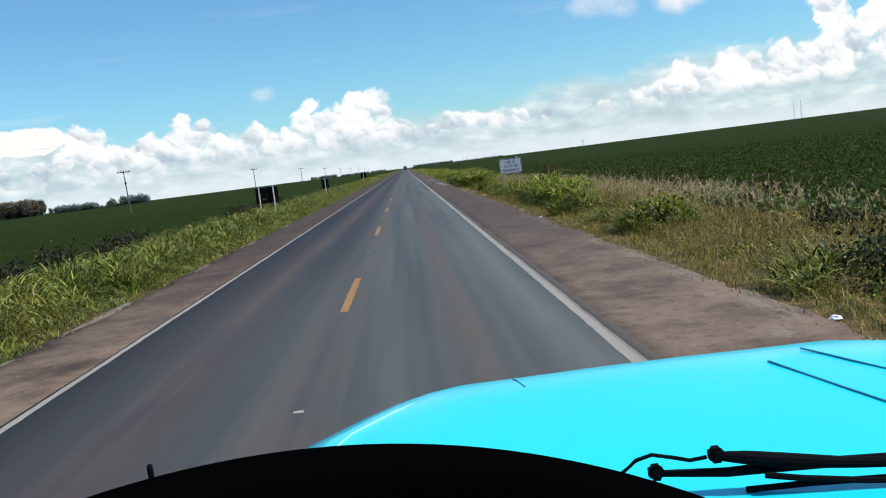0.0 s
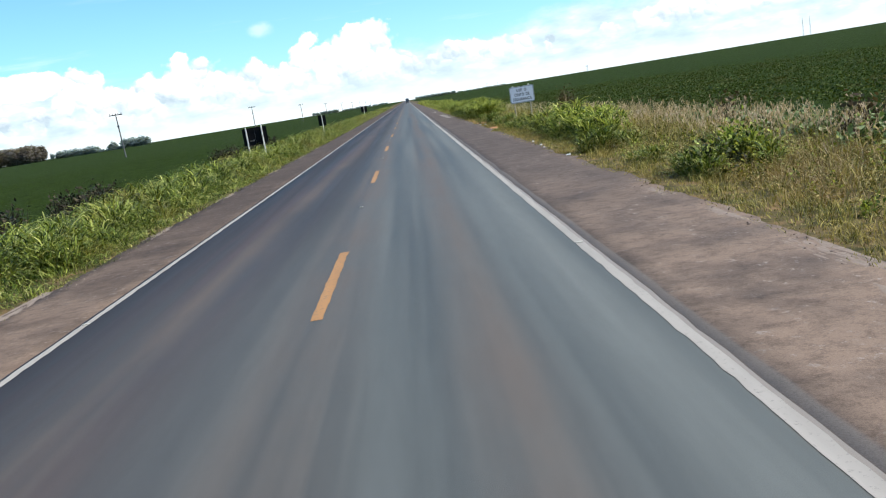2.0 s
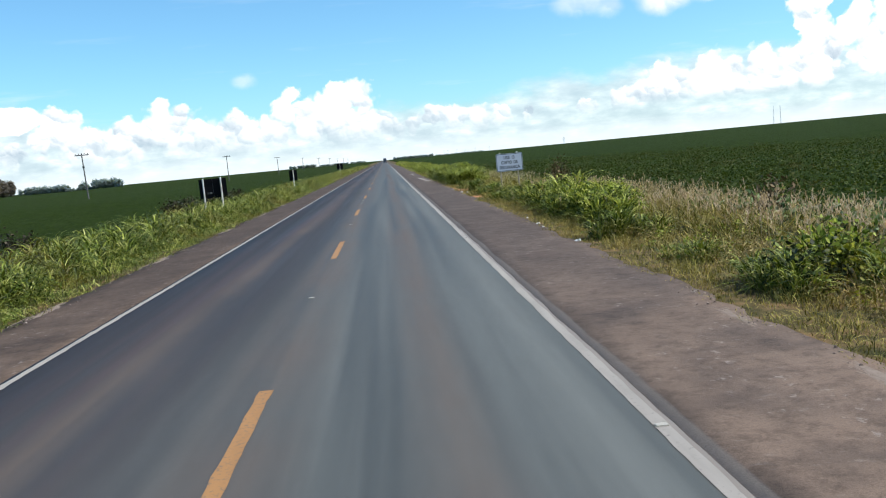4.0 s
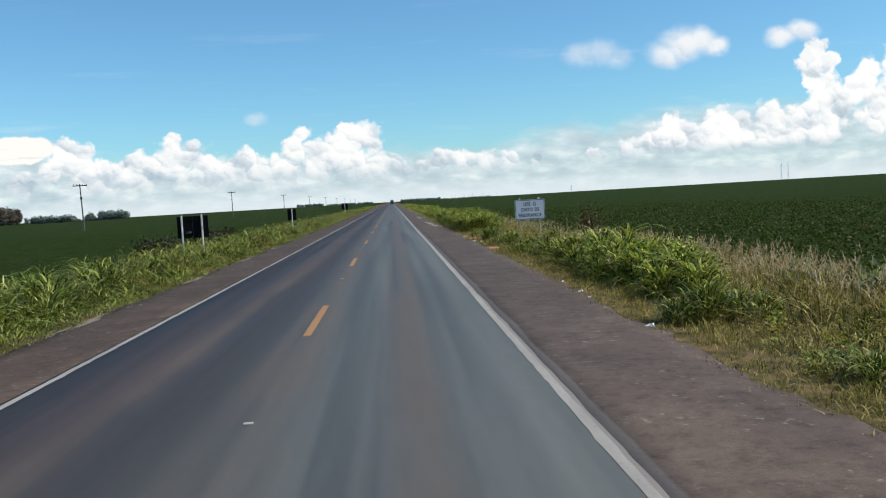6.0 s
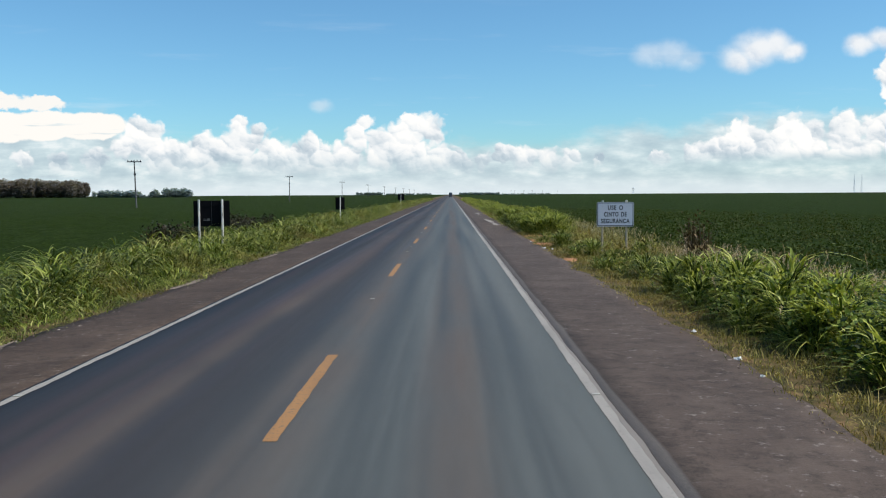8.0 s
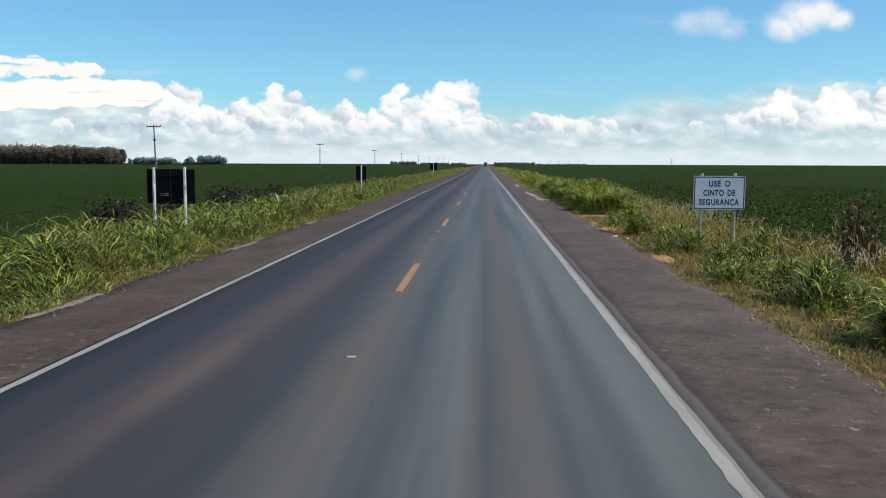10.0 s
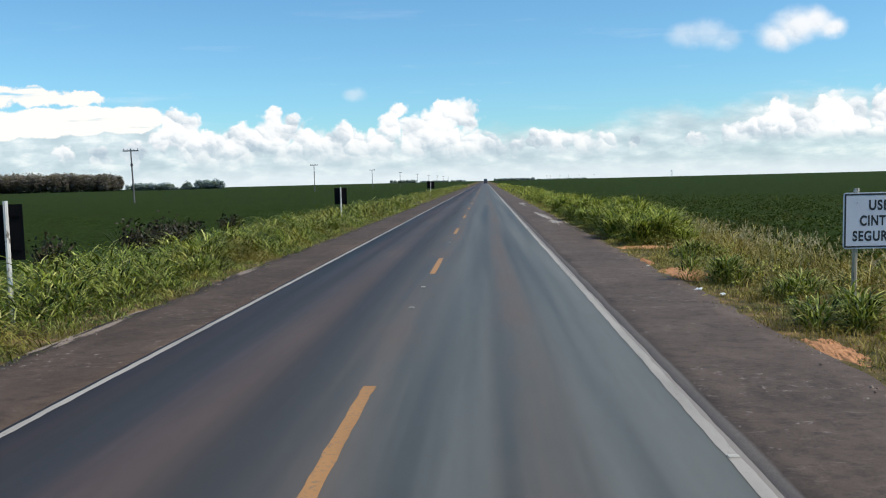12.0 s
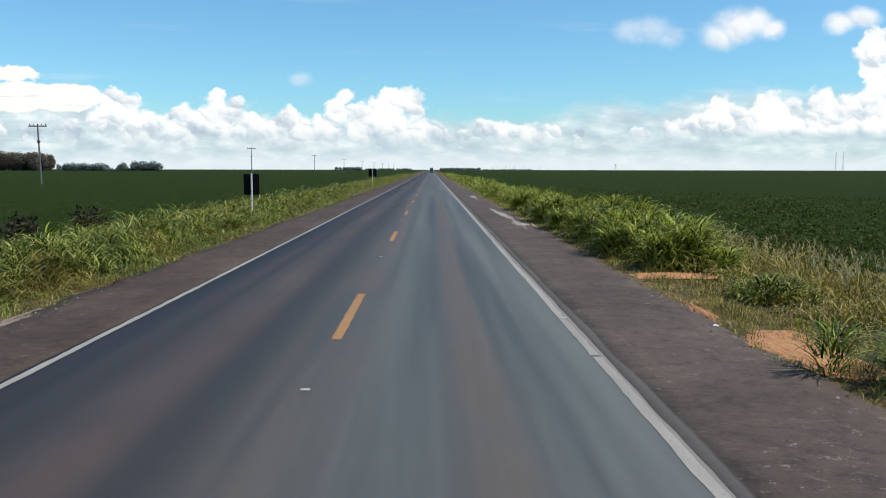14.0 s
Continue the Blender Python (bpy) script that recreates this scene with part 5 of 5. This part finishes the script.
# ---- the turquoise lorry's nose, where the ride begins ----
def bonnet_lorry():
    """Bonnet, wings, scuttle, wipers and steering wheel; its front wheels stand on the road."""
    ob = thing("lorry", "turquoise bonneted lorry front standing in the lane", "lorry", (1.99, 1.207, 0.0))
    ob.rotation_euler.z = radians(-2.5)
    nose = 3.02
    # plan of the bonnet: full width at the scuttle, its front corners cut away
    prof = ((0.95, 1.30, 1.61), (1.6, 1.29, 1.605), (2.05, 1.25, 1.597), (2.388, 1.150, 1.588), (2.59, 1.028, 1.581), (2.772, 0.920, 1.568), (2.93, 0.855, 1.539), (nose, 0.80, 1.516))
    cross = (-1.0, -0.93, -0.80, -0.55, -0.20, 0.0, 0.20, 0.55, 0.80, 0.93, 1.0)
    bm = bmesh.new()
    grid = []
    for y, w, z in prof:
        row = []
        for c in cross:
            drop = 0.0 if abs(c) < 0.75 else 0.028 * ((abs(c) - 0.75) / 0.25) ** 2
            ridge = 0.004 if abs(c) < 0.25 else 0.0
            row.append(bm.verts.new((c * w, y, z - drop + ridge)))
        grid.append(row)
    for a, b in zip(grid, grid[1:]):
        for j in range(len(cross) - 1):
            bm.faces.new((a[j], a[j + 1], b[j + 1], b[j]))
    # front and sides turn down
    front = [bm.verts.new((v.co.x * 0.98, nose + 0.05, v.co.z - 0.14)) for v in grid[-1]]
    lower = [bm.verts.new((v.co.x * 0.98, nose + 0.07, 0.75)) for v in grid[-1]]
    for top, low in ((grid[-1], front), (front, lower)):
        for j in range(len(cross) - 1):
            bm.faces.new((top[j], top[j + 1], low[j + 1], low[j]))
    for j in (0, -1):
        for k in range(len(grid) - 1):
            a, b = grid[k][j], grid[k + 1][j]
            c = bm.verts.new((b.co.x * 1.01, b.co.y, 0.95))
            d = bm.verts.new((a.co.x * 1.01, a.co.y, 0.95))
            bm.faces.new((a, b, c, d))
    bmesh.ops.remove_doubles(bm, verts=bm.verts, dist=0.0005)
    bmesh.ops.recalc_face_normals(bm, faces=bm.faces)
    bonnet = part("bonnet", bm, CYAN_PAINT, ob, "glossy turquoise bonnet")
    for f in bonnet.data.polygons:
        f.use_smooth = True
    # raised fold along each side, its highlight put into a pale colour, and the panel gaps
    for side in (-1, 1):
        bm = tube(bmesh.new(), [(side * (w - 0.13), y, z - 0.0075 - 0.004 * (y > 2.7)) for y, w, z in prof[1:6]], [0.0025] * 5, 6)
        part("fold", bm, FOLD_HIGHLIGHT, bonnet, "pale highlight fold along the bonnet")
    for line in (((0.338, 2.595, 1.587), (0.386, 2.30, 1.595), (0.430, 2.05, 1.602), (0.53, 1.4, 1.611)), ((0.505, 2.735, 1.577), (0.555, 2.50, 1.588), (0.60, 2.34, 1.591), (0.76, 1.6, 1.607)), ((-0.482, 2.92, 1.542), (-0.474, 2.80, 1.565), (-0.459, 2.68, 1.576))):
        part("groove", tube(bmesh.new(), line, 0.0034, 6), GROOVE, bonnet, "dark panel gap")
    # wings, bumper and wheels carry the nose
    for side in (-1, 1):
        bm = box(bmesh.new(), (side * 1.26 - 0.18, 1.20, 0.90), (side * 1.26 + 0.18, 2.6, 1.12), 0.06)
        part("wing", bm, CYAN_PAINT, ob, "turquoise front wing")
        wheel = part("wheel", tube(bmesh.new(), [(side * 0.82, 2.1, 0.5), (side * 0.87, 2.1, 0.5), (side * 1.10, 2.1, 0.5), (side * 1.15, 2.1, 0.5)], [0.44, 0.5, 0.5, 0.44], 24), BLACK_RUBBER, ob, "black tyre")
        part("rim", tube(bmesh.new(), [(side * 1.152, 2.1, 0.5), (side * 1.17, 2.1, 0.5)], [0.27, 0.22], 16), STEEL, wheel)
    part("chassis", box(bmesh.new(), (-0.45, 0.2, 0.55), (0.45, 2.9, 0.80), 0.04), DARK_METAL, ob)
    part("axle", tube(bmesh.new(), [(-0.85, 2.1, 0.5), (0.85, 2.1, 0.5)], 0.07, 10), DARK_METAL, ob)
    part("bumper", box(bmesh.new(), (-1.1, 3.12, 0.50), (1.1, 3.24, 0.74), 0.04), DARK_METAL, ob)
    part("scuttle", box(bmesh.new(), (-1.15, 0.62, 1.0), (1.15, 0.95, 1.58), 0.05), CYAN_PAINT, ob, "turquoise scuttle below the windscreen")
    part("dashboard", box(bmesh.new(), (-1.10, 0.40, 1.05), (1.10, 0.66, 1.60), 0.08), DASH_BLUE, ob, "dark blue dashboard top")
    # marker rod on the wing
    rod = part("marker_rod", tube(bmesh.new(), [(-1.21, 1.33, 0.95), (-1.21, 1.33, 1.5), (-1.21, 1.33, 1.90)], 0.003, 8), BLACK_RUBBER, ob, "thin black marker rod")
    part("knob", tube(bmesh.new(), [(-1.21, 1.33, 1.885), (-1.21, 1.33, 1.89), (-1.21, 1.33, 1.910), (-1.21, 1.33, 1.913)], [0.003, 0.0055, 0.0055, 0.003], 8), BLACK_RUBBER, rod)
    # wipers lie along the foot of the windscreen, with the washer hose clipped to them
    for line, r, label in ((((-0.158, 1.615, 1.689), (-0.10, 1.60, 1.684), (-0.03, 1.59, 1.673), (0.087, 1.575, 1.660), (0.18, 1.56, 1.655), (0.48, 1.52, 1.650)), (0.009, 0.014, 0.016, 0.012, 0.011, 0.010), "black wiper arm"),
                           (((-0.28, 1.64, 1.656), (-0.135, 1.62, 1.649), (-0.01, 1.60, 1.656), (0.18, 1.57, 1.660), (0.42, 1.53, 1.662)), (0.007, 0.010, 0.012, 0.010, 0.009), "black wiper arm")):
        w = part("wiper", tube(bmesh.new(), line, r, 10), BLACK_RUBBER, ob, label)
        low = [(x + 0.03, y - 0.02, z - 0.034) for x, y, z in line[1:]]
        part("blade", tube(bmesh.new(), low, 0.007, 8), BLACK_RUBBER, w, "black rubber blade")
        part("joint", box(bmesh.new(), (line[0][0] - 0.014, line[0][1] - 0.018, line[0][2] - 0.012), (line[0][0] + 0.016, line[0][1] + 0.014, line[0][2] + 0.020), 0.007), BLACK_RUBBER, w)
    part("washer_hose", tube(bmesh.new(), [(-0.36, 1.63, 1.60), (-0.349, 1.63, 1.672), (-0.32, 1.63, 1.694), (-0.286, 1.63, 1.702), (-0.245, 1.625, 1.693), (-0.209, 1.62, 1.684), (-0.175, 1.618, 1.688)], 0.0045, 8), BLACK_RUBBER, ob, "thin black washer hose")
    # steering wheel
    tilt = pose(-0.714, 0.113, 2.117, 19.4, 0, 14.5)
    bm = bmesh.new()
    ring = []
    for k in range(144):
        a = 2 * math.pi * k / 144
        ring.append([bm.verts.new(tilt @ Vector(((0.268 + 0.0238 * math.cos(b)) * math.cos(a), (0.268 + 0.0238 * math.cos(b)) * math.sin(a), 0.0238 * math.sin(b)))) for b in (2 * math.pi * j / 14 for j in range(14))])
    for k in range(144):
        a, b = ring[k], ring[(k + 1) % 144]
        for j in range(14):
            bm.faces.new((a[j], b[j], b[(j + 1) % 14], a[(j + 1) % 14]))
    bmesh.ops.recalc_face_normals(bm, faces=bm.faces)
    wheel = part("steering_wheel", bm, WHEEL_GRIP, ob, "black steering wheel")
    for f in wheel.data.polygons:
        f.use_smooth = True
    for a in (200, 340, 270):
        p = tilt @ Vector((0.266 * math.cos(radians(a)), 0.266 * math.sin(radians(a)), 0))
        part("spoke", tube(bmesh.new(), [tilt @ Vector((0, 0, -0.03)), p], [0.022, 0.016], 8), WHEEL_GRIP, wheel)
    part("column", tube(bmesh.new(), [tilt @ Vector((0, 0, -0.02)), Vector((-0.700, 0.46, 1.50))], [0.045, 0.05], 12), WHEEL_GRIP, wheel)
    return ob


bonnet_lorry()
